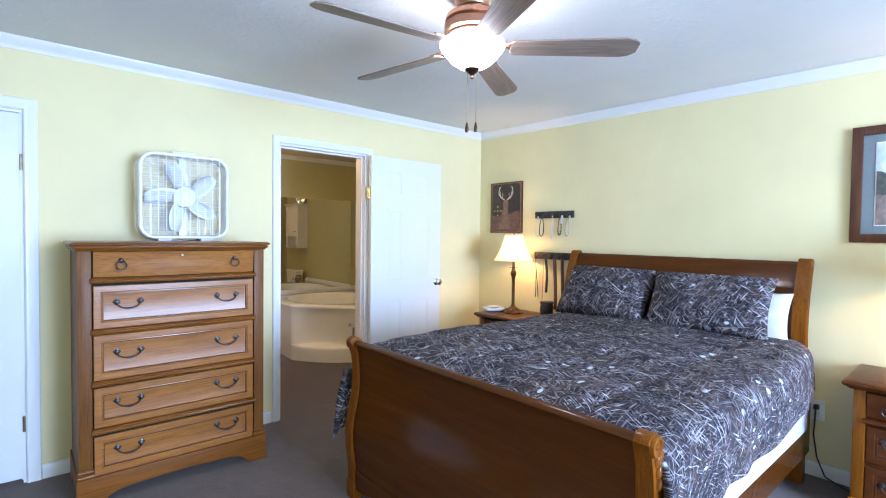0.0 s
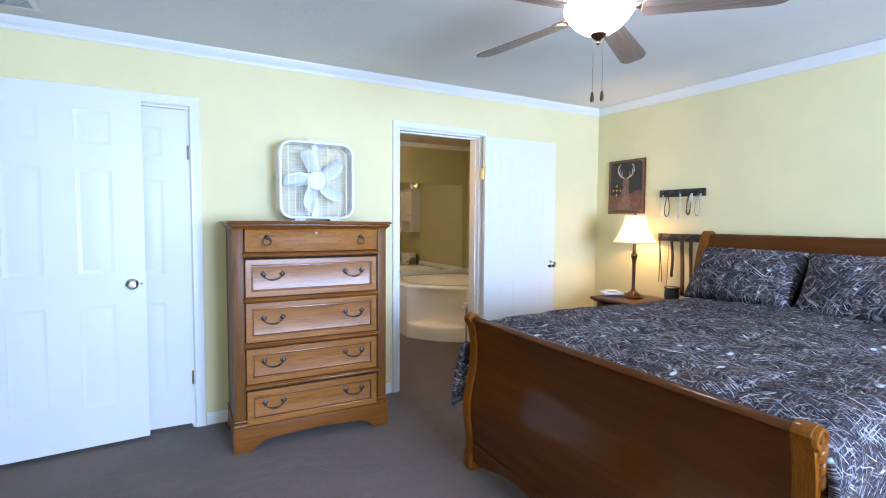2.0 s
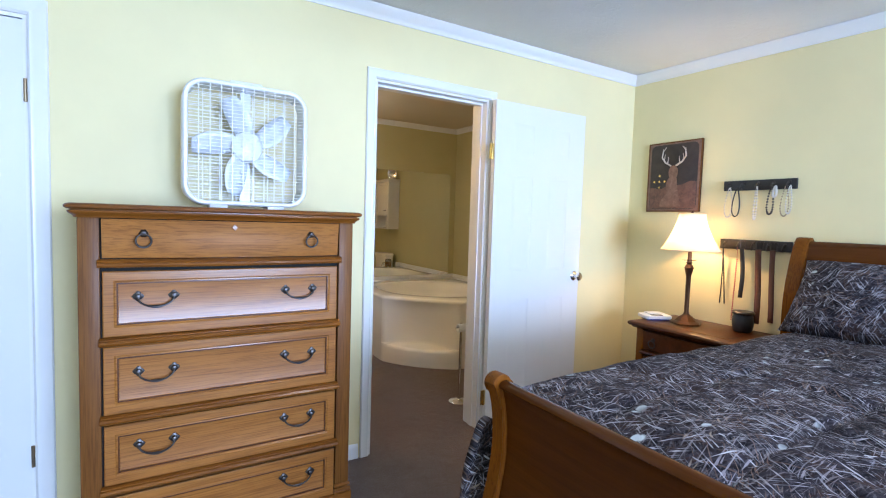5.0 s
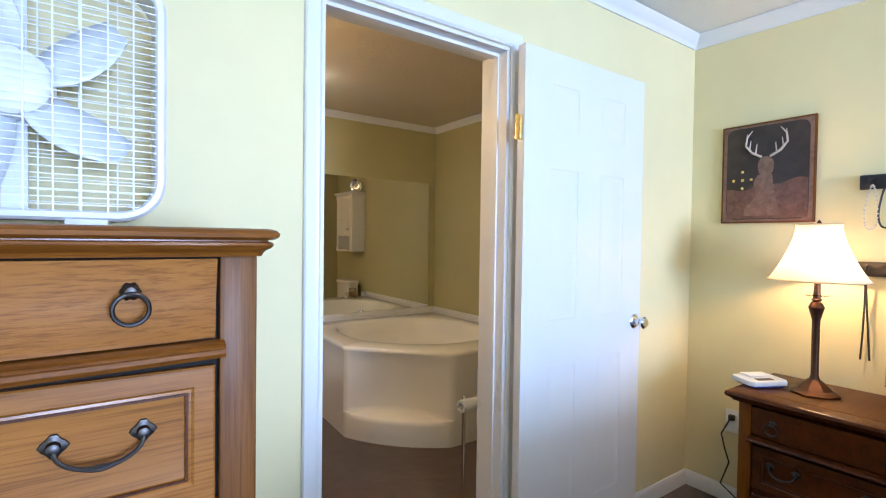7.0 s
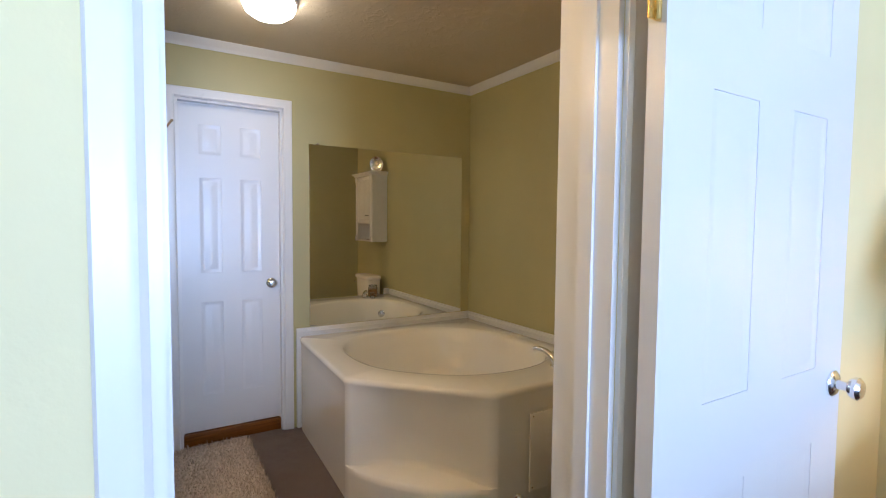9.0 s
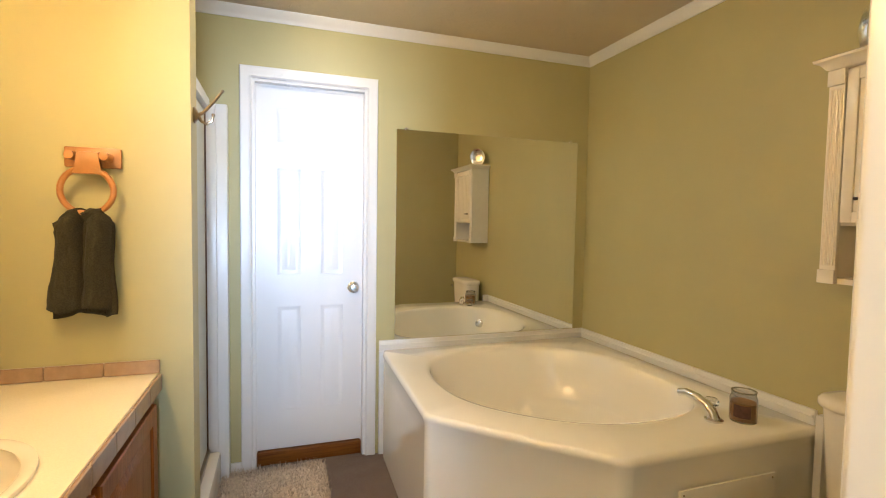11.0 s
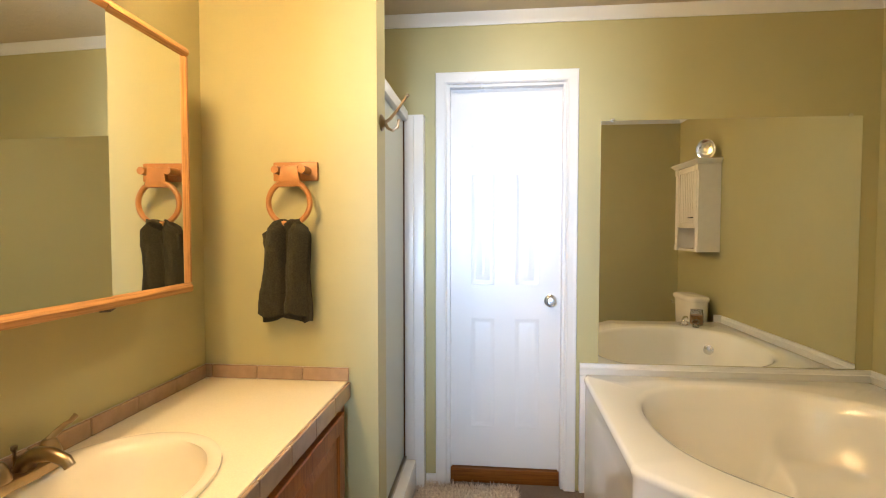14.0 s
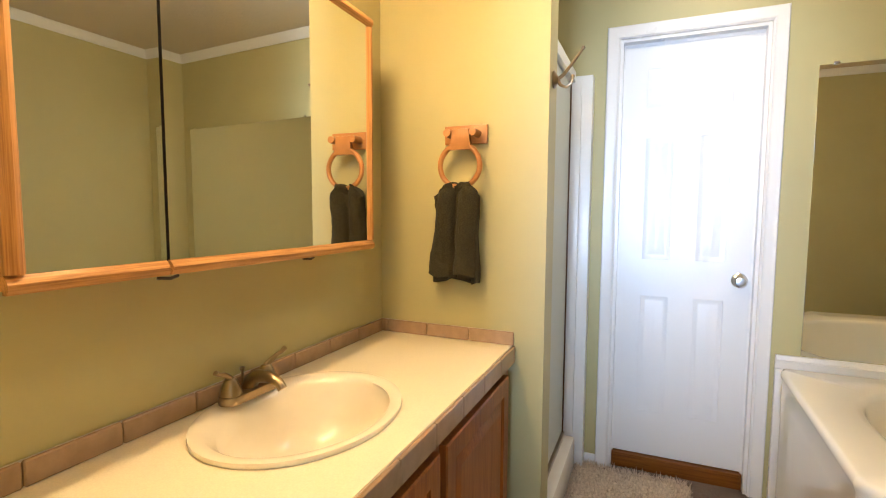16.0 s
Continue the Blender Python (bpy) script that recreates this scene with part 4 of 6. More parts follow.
def comforter():
    """Quilt over the mattress: a puffed top, a long fall on both sides."""
    bm = bmesh.new()
    nx, ny = 150, 160
    half = 0.764
    cy = 1.849
    rows = []
    for i in range(nx + 1):
        x = 2.05 + (4.02 - 2.05) * i / nx
        row = []
        for j in range(ny + 1):
            s = -1 + 2 * j / ny
            u = s * (half + 0.36)
            side = -1 if u < 0 else 1
            a = abs(u)
            fold = noise.noise((x * 3.0, u * 2.2, 0.3)) * 0.016 + noise.noise((x * 8.0, u * 7.0, 1.7)) * 0.006
            seam = 0.009 * (math.exp(-(((x - 2.05) % 0.30 - 0.15) / 0.018) ** 2) + math.exp(-(((u + 3) % 0.33 - 0.165) / 0.018) ** 2))
            if a < half - 0.05:
                y, z = cy + u, 0.800 + 0.022 * (1 - (a / half) ** 2) + fold - seam
            else:
                k = a - (half - 0.05)
                r = 0.09
                if k < r * math.pi / 2:
                    ang = k / r
                    y = cy + side * (half - 0.05 + r * math.sin(ang))
                    z = 0.800 - r * (1 - math.cos(ang)) + fold
                else:
                    drop = k - r * math.pi / 2
                    wave = (0.007 if side < 0 else 0.018) * math.sin(x * 17 + 2 * math.sin(x * 5)) * min(1, drop / 0.15)
                    flare = 0.02 * drop if side < 0 else 0.12 * drop
                    hem = 1.0 + (0.04 if side < 0 else 0.10) * math.sin(x * 4.1 + 0.6) + (0.75 * max(0, (x - 3.5)) if side < 0 else 0.35 * max(0, 2.5 - x))
                    y = cy + side * (half - 0.05 + r + wave + flare)
                    z = 0.800 - r - drop * hem * (0.64 - 0.10 * (x - 2.05) if side < 0 else 1.15)
            # settle towards the pillows and the footboard
            z -= 0.05 * max(0.0, (2.22 - x) / 0.17) ** 1.5 if a < half else 0.0
            if u < 0:
                y += 0.09 * max(0.0, (x - 3.3) / 0.72) ** 1.5 * min(1.0, a / half)
            row.append((x, y, z))
        rows.append(row)
    loft(rows, bm, closed=False)
    t = part("comforter", bm, CAMO, None, "", 60)
    lay_uv(t, lambda n, co: (co.x, (n % (ny + 1)) / ny * 2.28))
    mod = t.modifiers.new("thick", "SOLIDIFY")
    mod.thickness, mod.offset = 0.022, 1
    return tagged(t, "dark woodland camouflage comforter spread over the bed", "comforter")


comforter()
bm = bmesh.new()
rows = []
for i in range(11):
    u = i / 10
    row = []
    for j in range(13):
        v = j / 12
        row.append((2.015 + 0.16 * u - 0.05 * v, 2.735 + 0.030 * math.sin(3.2 * v + 1.2 * u) + 0.02 * v * (1 - u), 0.66 - 0.37 * v * (1 - 0.45 * u) + 0.012 * math.sin(9 * u)))
    rows.append(row)
loft(rows, bm, closed=False)
fl = part("comforter_corner", bm, CAMO, bpy.data.objects["comforter"], "loose hanging corner", 60)
lay_uv(fl, lambda n, co: (co.x, co.z))
fl.modifiers.new("thick", "SOLIDIFY").thickness = 0.025


def pillow(name, place, tilt, turn, w, h, puff, mat, label, seed, group=""):
    """A stuffed pillow: flat seams, pulled corners, a plump middle."""
    bm = bmesh.new()
    n = 26
    for side in (1, -1):
        rows = []
        for i in range(n + 1):
            row = []
            for j in range(n + 1):
                u, v = -1 + 2 * i / n, -1 + 2 * j / n
                edge = (1 - abs(u) ** 2.6) * (1 - abs(v) ** 2.6)
                plump = max(0.0, edge) ** 0.42
                pinch = 1 - 0.07 * (1 - abs(v) ** 2) * abs(u) ** 4
                pinch2 = 1 - 0.09 * (1 - abs(u) ** 2) * abs(v) ** 4
                wr = 0.011 * noise.noise((u * 3 + seed, v * 3, side)) + 0.006 * noise.noise((u * 8, v * 8 + seed, side))
                row.append((u * w / 2 * pinch, side * (puff * plump + wr * edge), v * h / 2 * pinch2))
            rows.append(row)
        loft(rows, bm, closed=False)
    bmesh.ops.remove_doubles(bm, verts=bm.verts[:], dist=0.0008)
    t = part(name, bm, mat, None, "", 60)
    lay_uv(t, lambda n, co: (co.x + seed, co.z + 0.5 * seed))
    t.matrix_world = pose(*place, tilt, 0, turn)
    return tagged(t, label, "pillow", group)


pillow("pillow", (3.865, 2.300, 0.985), -34, -93, 0.70, 0.42, 0.105, CAMO, "camouflage pillow leaning on the headboard", 1.0, "camouflage pillows on the bed")
pillow("pillow", (3.855, 1.615, 0.985), -28, -88, 0.70, 0.40, 0.102, CAMO, "camouflage pillow leaning on the headboard", 5.0, "camouflage pillows on the bed")
pillow("white_pillow", (3.955, 1.465, 0.930), -14, -90, 0.52, 0.30, 0.045, LINEN, "white cotton pillow tucked behind a camouflage one", 9.0)


def nightstand(x, y, label):
    """Front looks to -x after the turn; local front looks to -y."""
    w, dp, h = 0.62, 0.43, 0.70
    t = thing("nightstand", (x, y, 0), -90, label, "nightstand", "pair of nightstands")
    x0, x1 = -w / 2, w / 2
    part("carcass", boxes((x0 + 0.012, x1 - 0.012, 0.025, dp, 0.07, 0.655)), NIGHTW, t, smooth=0)
    for xa in (x0, x1 - 0.048):
        po = part("corner_post", boxes((xa, xa + 0.048, 0.0, 0.06, 0.0, 0.655), bevel=0.005), BEDPOST, t)
        part("collar", moulded_bar(xa - 0.005, xa + 0.053, -0.001, 0.10, 0.022, 0.010), BEDPOST, po)
    prof = [(0.0, 0.655), (0.014, 0.658), (0.022, 0.668), (0.034, 0.674), (0.040, 0.684), (0.037, 0.694), (0.028, 0.700)]
    part("top", loft([[(x0 - e, -0.004 - e, z), (x1 + e, -0.004 - e, z), (x1 + e, dp, z), (x0 - e, dp, z)] for e, z in prof]), NIGHTW, t, "moulded reddish top")
    part("top_inlay", boxes((x0 + 0.05, x1 - 0.05, 0.028, 0.031, 0.6985, 0.7012)), BEDPOST, t)
    part("apron", prism([(x0 + 0.048, 0.02), (x0 + 0.11, 0.05), (0, 0.06), (x1 - 0.11, 0.05), (x1 - 0.048, 0.02), (x1 - 0.048, 0.09), (x0 + 0.048, 0.09)], 0.022, "XZ", 0.004), NIGHTW, t)
    dr = drawer_front(t, x0 + 0.052, x1 - 0.052, 0.53, 0.648, 0.006, NIGHTW, False, 0.014)
    ring_pull(dr, x0 + 0.13, -0.012, 0.600)
    ring_pull(dr, x1 - 0.13, -0.012, 0.600)
    part("molding", moulded_bar(x0 + 0.04, x1 - 0.04, 0.012, 0.498, 0.026, 0.034), NIGHTW, t)
    for z0, z1 in ((0.31, 0.485), (0.10, 0.285)):
        dr = drawer_front(t, x0 + 0.052, x1 - 0.052, z0, z1, 0.008, NIGHTW)
        bail_pull(dr, x0 + 0.16, 0.016, (z0 + z1) / 2 + 0.02, 0.09)
        bail_pull(dr, x1 - 0.16, 0.016, (z0 + z1) / 2 + 0.02, 0.09)
    return t


nightstand(3.785, 3.155, "reddish wooden nightstand with a lamp on it by the bed")
nightstand(3.785, 0.595, "reddish wooden nightstand below the framed picture")


def table_lamp(x, y):
    t = thing("table_lamp", (x, y, 0.7005), 0, "lit bronze table lamp with a cream bell shade on the nightstand", "lamp", "pair of bedside lamps")
    part("base", lathe([(0, 0), (0.088, 0.0), (0.090, 0.006), (0.080, 0.014), (0.066, 0.020), (0.052, 0.034), (0.034, 0.048), (0.022, 0.056), (0.018, 0.062)], 8), BRONZE, t, "eight-sided bronze foot", 20)
    part("column", lathe([(0.018, 0.060), (0.0135, 0.075), (0.0145, 0.30), (0.020, 0.322), (0.024, 0.338), (0.028, 0.352), (0.022, 0.368), (0.013, 0.378), (0.020, 0.384), (0.013, 0.392), (0.011, 0.46), (0.006, 0.47), (0.005, 0.685), (0.0, 0.685)], 16), BRONZE, t, "turned bronze column")
    part("drip_dish", lathe([(0.012, 0.398), (0.040, 0.400), (0.042, 0.403), (0.012, 0.405)], 24), GLASS, t, "small glass dish")
    prof = []
    for k in range(15):
        u = k / 14
        prof.append((0.078 + 0.092 * (1 - u) ** 1.6, 0.465 + 0.225 * u))
    sh = part("shade", lathe(prof, 48, wobble=lambda a, h: 1 - 0.018 * abs(math.sin(4 * a))), SHADE, t, "cream fabric bell shade", 60)
    for rr, z in ((0.170, 0.465), (0.078, 0.690)):
        part("shade_band", tube([(rr * math.cos(2 * math.pi * k / 40), rr * math.sin(2 * math.pi * k / 40), z) for k in range(40)], 0.0035, 6, None, True), SHADE, sh)
    part("finial", lathe([(0, 0.684), (0.006, 0.688), (0.009, 0.698), (0.004, 0.706), (0, 0.712)], 12), BRONZE, t)
    return t


table_lamp(4.0, 3.272)
table_lamp(4.0, 0.58)


def kitchen_scale():
    t = thing("digital_scale", (3.945, 3.452, 0.7005), -28, "small white digital scale with a blue base on the nightstand", "scale")
    part("body", prism([(-0.075, -0.065), (0.075, -0.065), (0.09, -0.045), (0.09, 0.05), (0.075, 0.065), (-0.075, 0.065), (-0.09, 0.05), (-0.09, -0.045)], 0.022, "XY", 0.008, bevel=0.006), PLAST, t)
    part("base", boxes((-0.07, 0.07, -0.05, 0.05, 0.0, 0.010)), BLUEP, t, "blue plastic base")
    part("platform", boxes((-0.05, 0.055, -0.005, 0.055, 0.032, 0.040), bevel=0.004), PLAST, t)
    part("display", boxes((-0.045, 0.03, -0.048, -0.022, 0.029, 0.032)), IRON, t, "dark display")


kitchen_scale()
t = thing("candle_jar", (4.105, 2.985, 0.7005), 0, "black lidded candle jar on the nightstand", "jar")
part("jar", lathe([(0, 0), (0.043, 0), (0.050, 0.008), (0.056, 0.045), (0.055, 0.085), (0.048, 0.104)], 28), IRON, t)
part("lid", lathe([(0.046, 0.104), (0.058, 0.106), (0.060, 0.116), (0.054, 0.122), (0, 0.124)], 28), PEWTER, t, "dark metal lid")


def coat_rack(z, label):
    t = thing("hook_rack", (EX, 2.995, z), 0, label, "rack", "pair of hook racks")
    part("board", boxes((-0.020, -0.001, -0.20, 0.20, -0.030, 0.030), bevel=0.004), IRON, t)
    for k in range(5):
        y = -0.165 + 0.0825 * k
        bm = tube([(-0.020, y, 0.010), (-0.040, y, 0.004), (-0.052, y, -0.014), (-0.046, y, -0.028), (-0.034, y, -0.026)], 0.0045, 6)
        lathe([(0.0, 0.0), (0.010, 0.0), (0.010, -0.004), (0, -0.006)], 12, (-0.020, y, 0.010), "X", bm)
        part("hook", bm, PEWTER, t, "small metal hook")
    return t


coat_rack(1.570, "black wooden hook rack holding necklaces")
coat_rack(1.212, "black wooden hook rack holding belts")


def necklace(y, w, drop, bead, mat, label, beads=True):
    pts = [(EX - 0.030 - 0.012 * math.sin(math.pi * k / 30), y - w * math.cos(math.pi * 2 * k / 30 + math.pi / 2) * (0.35 + 0.65 * (1 - math.sin(math.pi * 2 * k / 30 + math.pi / 2)) / 2), 1.556 - drop * (1 - math.sin(2 * math.pi * k / 30 + math.pi / 2)) / 2) for k in range(30)]
    bm = tube(pts, 0.0012 if beads else bead, 5, None, True)
    if beads:
        for p in pts:
            bmesh.ops.create_icosphere(bm, subdivisions=1, radius=bead, matrix=Matrix.Translation(p))
    return tagged(part("necklace", bm, mat), label, "necklace", "necklaces on the rack")


necklace(3.150, 0.030, 0.180, 0.0050, PEARL, "fine pale bead necklace on a hook")
necklace(3.105, 0.030, 0.175, 0.0038, CORD, "dark cord necklace on a hook", False)
necklace(2.995, 0.010, 0.190, 0.0060, PEARL, "long pale bead strand on a hook")
necklace(2.915, 0.022, 0.160, 0.0065, PEWTER, "chunky grey bead necklace on a hook")
necklace(2.895, 0.012, 0.060, 0.0075, PEARL, "short white bead bracelet on a hook")
necklace(2.840, 0.028, 0.170, 0.0050, NICKEL, "silver chain necklace on a hook")
necklace(2.820, 0.020, 0.155, 0.0050, PEARL, "pale chain necklace on a hook")


def belt(y, w, drop, mat, label, x=EX - 0.045):
    t = thing("belt", (x, y, 1.19), 0, label, "belt", "belts on the rack")
    bm = bmesh.new()
    loft([[(0.004 * math.sin(5 * u) - 0.0015 + 0.010 * u, w / 2 * s * 1.0 + 0.006 * math.sin(4 * u + y * 9), -drop * u) for s in (-1, 1)] for u in [k / 14 for k in range(15)]], bm, closed=False)
    st = part("strap", bm, mat, t, smooth=60)
    st.modifiers.new("thick", "SOLIDIFY").thickness = 0.004
    part("buckle", tube([(0.0, -w * 0.62, 0.0), (0.0, -w * 0.62, 0.045), (0.0, w * 0.62, 0.045), (0.0, w * 0.62, 0.0)], 0.0035, 6, None, True), PEWTER, t, "metal buckle")
    return t


belt(2.950, 0.032, 0.44, LEATHER, "brown leather belt hanging from the rack")
belt(2.875, 0.028, 0.42, LEATHER, "reddish brown leather belt hanging from the rack")
belt(3.045, 0.024, 0.30, IRON, "short black belt with a metal buckle")
bm = bmesh.new()
for dy in (-0.010, 0.010):
    tube([(EX - 0.045, 3.16, 1.20), (EX - 0.030, 3.16 + dy * 0.4, 1.05), (EX - 0.022, 3.16 + dy, 0.92), (EX - 0.020, 3.16 + dy * 1.5, 0.835)], 0.0035, 6, bm)
tagged(part("bolo_cord", bm, CORD), "dark braided cord hanging from the rack", "cord")
bm = bmesh.new()
for k in range(34):
    bmesh.ops.create_icosphere(bm, subdivisions=1, radius=0.0055, matrix=Matrix.Translation((EX - 0.040, 3.075 + 0.012 * k / 33, 1.12 - 0.37 * k / 33)))
tube([(EX - 0.044, 3.075, 1.195), (EX - 0.04, 3.0755, 1.11), (EX - 0.04, 3.087, 0.75)], 0.0015, 5, bm)
tagged(part("bead_strand", bm, PINKB), "long pink bead strand hanging from the rack", "necklace")


def art(name, color_a, color_b, scale, rough=0.3):
    m, nt, b = shader(name, rough)
    n = noise_tex(nt, coords(nt), scale, 6, 0.65, 0.6)
    link(nt, ramp(nt, n, [(0.32, color_a), (0.68, color_b)]), b.inputs["Base Color"])
    return m


NIGHT = art("dark_print", (0.022, 0.014, 0.012), (0.05, 0.032, 0.026), 9)
EARTH = art("rust_grass_print", (0.075, 0.034, 0.024), (0.20, 0.095, 0.062), 22)
FUR = art("warm_brown_print", (0.13, 0.064, 0.042), (0.25, 0.145, 0.10), 34)
BONE = art("pale_print", (0.42, 0.33, 0.26), (0.62, 0.52, 0.44), 60)
MATB = art("blue_grey_mat", (0.155, 0.185, 0.195), (0.18, 0.21, 0.22), 90, 0.8)
SKYP = art("cloudy_sky_print", (0.30, 0.37, 0.50), (0.70, 0.74, 0.80), 7)
TREEP = art("dark_tree_print", (0.03, 0.035, 0.035), (0.12, 0.12, 0.12), 26)
FIELDP = art("brown_field_print", (0.12, 0.085, 0.07), (0.30, 0.23, 0.22), 18)

# deer print on a dark wood plaque, reduced to plain shapes
t = thing("wall_plaque", (EX - 0.001, 3.545, 1.650), 0, "dark printed plaque with a gold edge hanging on the wall", "picture")
HW, HH = 0.197, 0.240
part("edge", boxes((-0.016, 0.0, -HW, HW, -HH, HH), bevel=0.004), BRONZE, t, "bronze edge")
part("rim", boxes((-0.0185, -0.014, -HW, -HW + 0.007, -HH, HH), (-0.0185, -0.014, HW - 0.007, HW, -HH, HH), (-0.0185, -0.014, -HW + 0.007, HW - 0.007, -HH, -HH + 0.007), (-0.0185, -0.014, -HW + 0.007, HW - 0.007, HH - 0.007, HH)), OAKZ, t, "thin wooden rim")
part("print_border", boxes((-0.0172, -0.015, -HW + 0.008, HW - 0.008, -HH + 0.008, HH - 0.008)), FUR, t, "mottled brown border", 0)
fld = []
for cy, cz, a0 in ((HW - 0.058, HH - 0.052, 0), (-HW + 0.058, HH - 0.052, 90), (-HW + 0.058, -HH + 0.052, 180), (HW - 0.058, -HH + 0.052, 270)):
    fld += [(cy + 0.035 * math.cos(radians(a0 + 15 * k)), cz + 0.035 * math.sin(radians(a0 + 15 * k))) for k in range(7)]
part("print_field", prism(fld, 0.0012, "YZ", -0.0184), NIGHT, t, "dark print", 0)
part("print_ground", prism([(-HW + 0.026, -HH + 0.022)] + [(-HW + 0.026 + (2 * HW - 0.052) * k / 16, -0.060 + 0.008 * math.sin(k * 0.9) + 0.02 * math.cos(k * 0.19)) for k in range(17)] + [(HW - 0.026, -HH + 0.022)], 0.001, "YZ", -0.0190), EARTH, t, "rust brown lower band")
edge_r = [(0.035 + 0.055 * (1 - k / 12) ** 1.6 + 0.012 * math.sin(k * 0.8), -0.205 + 0.195 * k / 12) for k in range(13)]
edge_l = [(-0.028 - 0.035 * (1 - k / 12) ** 1.3, -0.205 + 0.195 * k / 12) for k in range(13)]
part("print_mass", prism(edge_l + edge_r[::-1], 0.001, "YZ", -0.0198), FUR, t, "brown shape")
part("print_mass", prism([(0.034 * math.cos(2 * math.pi * k / 24) * (1 + 0.15 * math.sin(2 * math.pi * k / 24)), 0.025 + 0.052 * math.sin(2 * math.pi * k / 24)) for k in range(24)], 0.001, "YZ", -0.0200), FUR, t, "brown shape")
for sy in (-1, 1):
    bm = tube([(-0.0205, sy * 0.018, 0.075), (-0.0205, sy * 0.060, 0.098), (-0.0205, sy * 0.088, 0.135), (-0.0205, sy * 0.083, 0.175), (-0.0205, sy * 0.060, 0.205)], [0.006, 0.006, 0.005, 0.004, 0.002], 6)
    for y, z, h in ((0.045, 0.088, 0.05), (0.072, 0.112, 0.045), (0.088, 0.145, 0.05)):
        tube([(-0.0205, sy * y, z), (-0.0205, sy * (y - 0.006), z + h)], [0.004, 0.0015], 5, bm)
    part("print_pale_branch", bm, BONE, t, "pale branching strokes")
for dy, dz in ((0.10, -0.03), (0.14, -0.03), (0.06, -0.03), (0.10, 0.01), (0.10, -0.07)):
    part("stud", lathe([(0.0, -0.0225), (0.007, -0.0215), (0.0075, -0.0175), (0, -0.0175)], 10, (0, dy, dz), "X"), BRASS, t, "small brass stud")

t = thing("framed_picture", (EX - 0.001, 0.582, 1.683), 0, "landscape print in a dark walnut frame with a grey mat", "picture")
FW, FH = 0.425, 0.315
part("frame", boxes((-0.026, 0, -FW, -FW + 0.048, -FH, FH), (-0.026, 0, FW - 0.048, FW, -FH, FH), (-0.026, 0, -FW + 0.048, FW - 0.048, -FH, -FH + 0.048), (-0.026, 0, -FW + 0.048, FW - 0.048, FH - 0.048, FH), bevel=0.004), PICW, t)
part("mat_board", boxes((-0.012, -0.002, -FW + 0.048, FW - 0.048, -FH + 0.048, FH - 0.048)), MATB, t, "blue-grey mat")
part("inner_border", boxes((-0.0145, -0.012, -FW + 0.100, FW - 0.100, -FH + 0.090, FH - 0.090)), PAPERW, t, "thin white inner border")
iw, ih = FW - 0.106, FH - 0.096
part("print_sky", boxes((-0.017, -0.0145, -iw, iw, 0.02, ih)), SKYP, t, smooth=0)
part("print_field", boxes((-0.017, -0.0145, -iw, iw, -ih, 0.02)), FIELDP, t, smooth=0)
part("print_trees", prism([(-iw, -0.06)] + [(-iw + 2 * iw * k / 30, 0.03 + 0.05 * abs(noise.noise((k * 0.37, 2.2, 0))) * 2.2) for k in range(31)] + [(iw, -0.06)], 0.001, "YZ", -0.0185), TREEP, t, "dark tree line")


def outlet(y, z, label):
    t = thing("outlet", (EX - 0.0005, y, z), 0, label, "outlet", "wall outlets")
    part("plate", boxes((-0.006, 0, -0.036, 0.036, -0.058, 0.058), bevel=0.003), PLAST, t)
    for dz in (-0.021, 0.021):
        part("socket", boxes((-0.008, -0.006, -0.017, 0.017, dz - 0.014, dz + 0.014), bevel=0.002), PLASTG, t)
    part("plug", boxes((-0.034, -0.008, -0.013, 0.013, 0.008, 0.036), bevel=0.005), IRON, t, "black plug")
    return t


outlet(1.125, 0.39, "white wall outlet with a black plug beside the bed")
outlet(3.665, 0.415, "white wall outlet with a black plug by the nightstand")
tagged(part("power_cord", tube([(EX - 0.036, 1.125, 0.412), (EX - 0.055, 1.123, 0.37), (EX - 0.03, 1.133, 0.25), (EX - 0.025, 1.115, 0.12), (EX - 0.05, 1.07, 0.03), (EX - 0.10, 0.95, 0.008), (EX - 0.09, 0.75, 0.008)], 0.004, 6), CORD), "black power cord hanging down to the carpet", "cord")
tagged(part("power_cord", tube([(EX - 0.036, 3.665, 0.437), (EX - 0.07, 3.69, 0.36), (EX - 0.08, 3.67, 0.30), (EX - 0.05, 3.66, 0.22), (EX - 0.09, 3.68, 0.12), (EX - 0.06, 3.62, 0.06), (EX - 0.045, 3.55, 0.10), (EX - 0.03, 3.48, 0.20)], 0.004, 6), CORD), "tangled black cords behind the nightstand", "cord")

t = thing("ceiling_vent", (-0.10, 3.62, CZ - 0.006), 0, "white slotted ceiling air vent", "vent")
part("frame", boxes((-0.16, 0.16, -0.10, -0.075, -0.010, -0.001), (-0.16, 0.16, 0.075, 0.10, -0.010, -0.001), (-0.16, -0.135, -0.075, 0.075, -0.010, -0.001), (0.135, 0.16, -0.075, 0.075, -0.010, -0.001), bevel=0.002), TRIM, t)
# black sheet standing in for the shade behind the slats
part("backing", boxes((-0.135, 0.135, -0.075, 0.075, -0.003, -0.001)), BLACK, t)
for k in range(7):
    s = part("slat", boxes((-0.135, 0.135, -0.009, 0.009, -0.001, 0.001)), TRIM, t)
    s.matrix_local = pose(0, -0.063 + 0.021 * k, -0.007, 35, 0, 0)

# ---- bathroom things ----


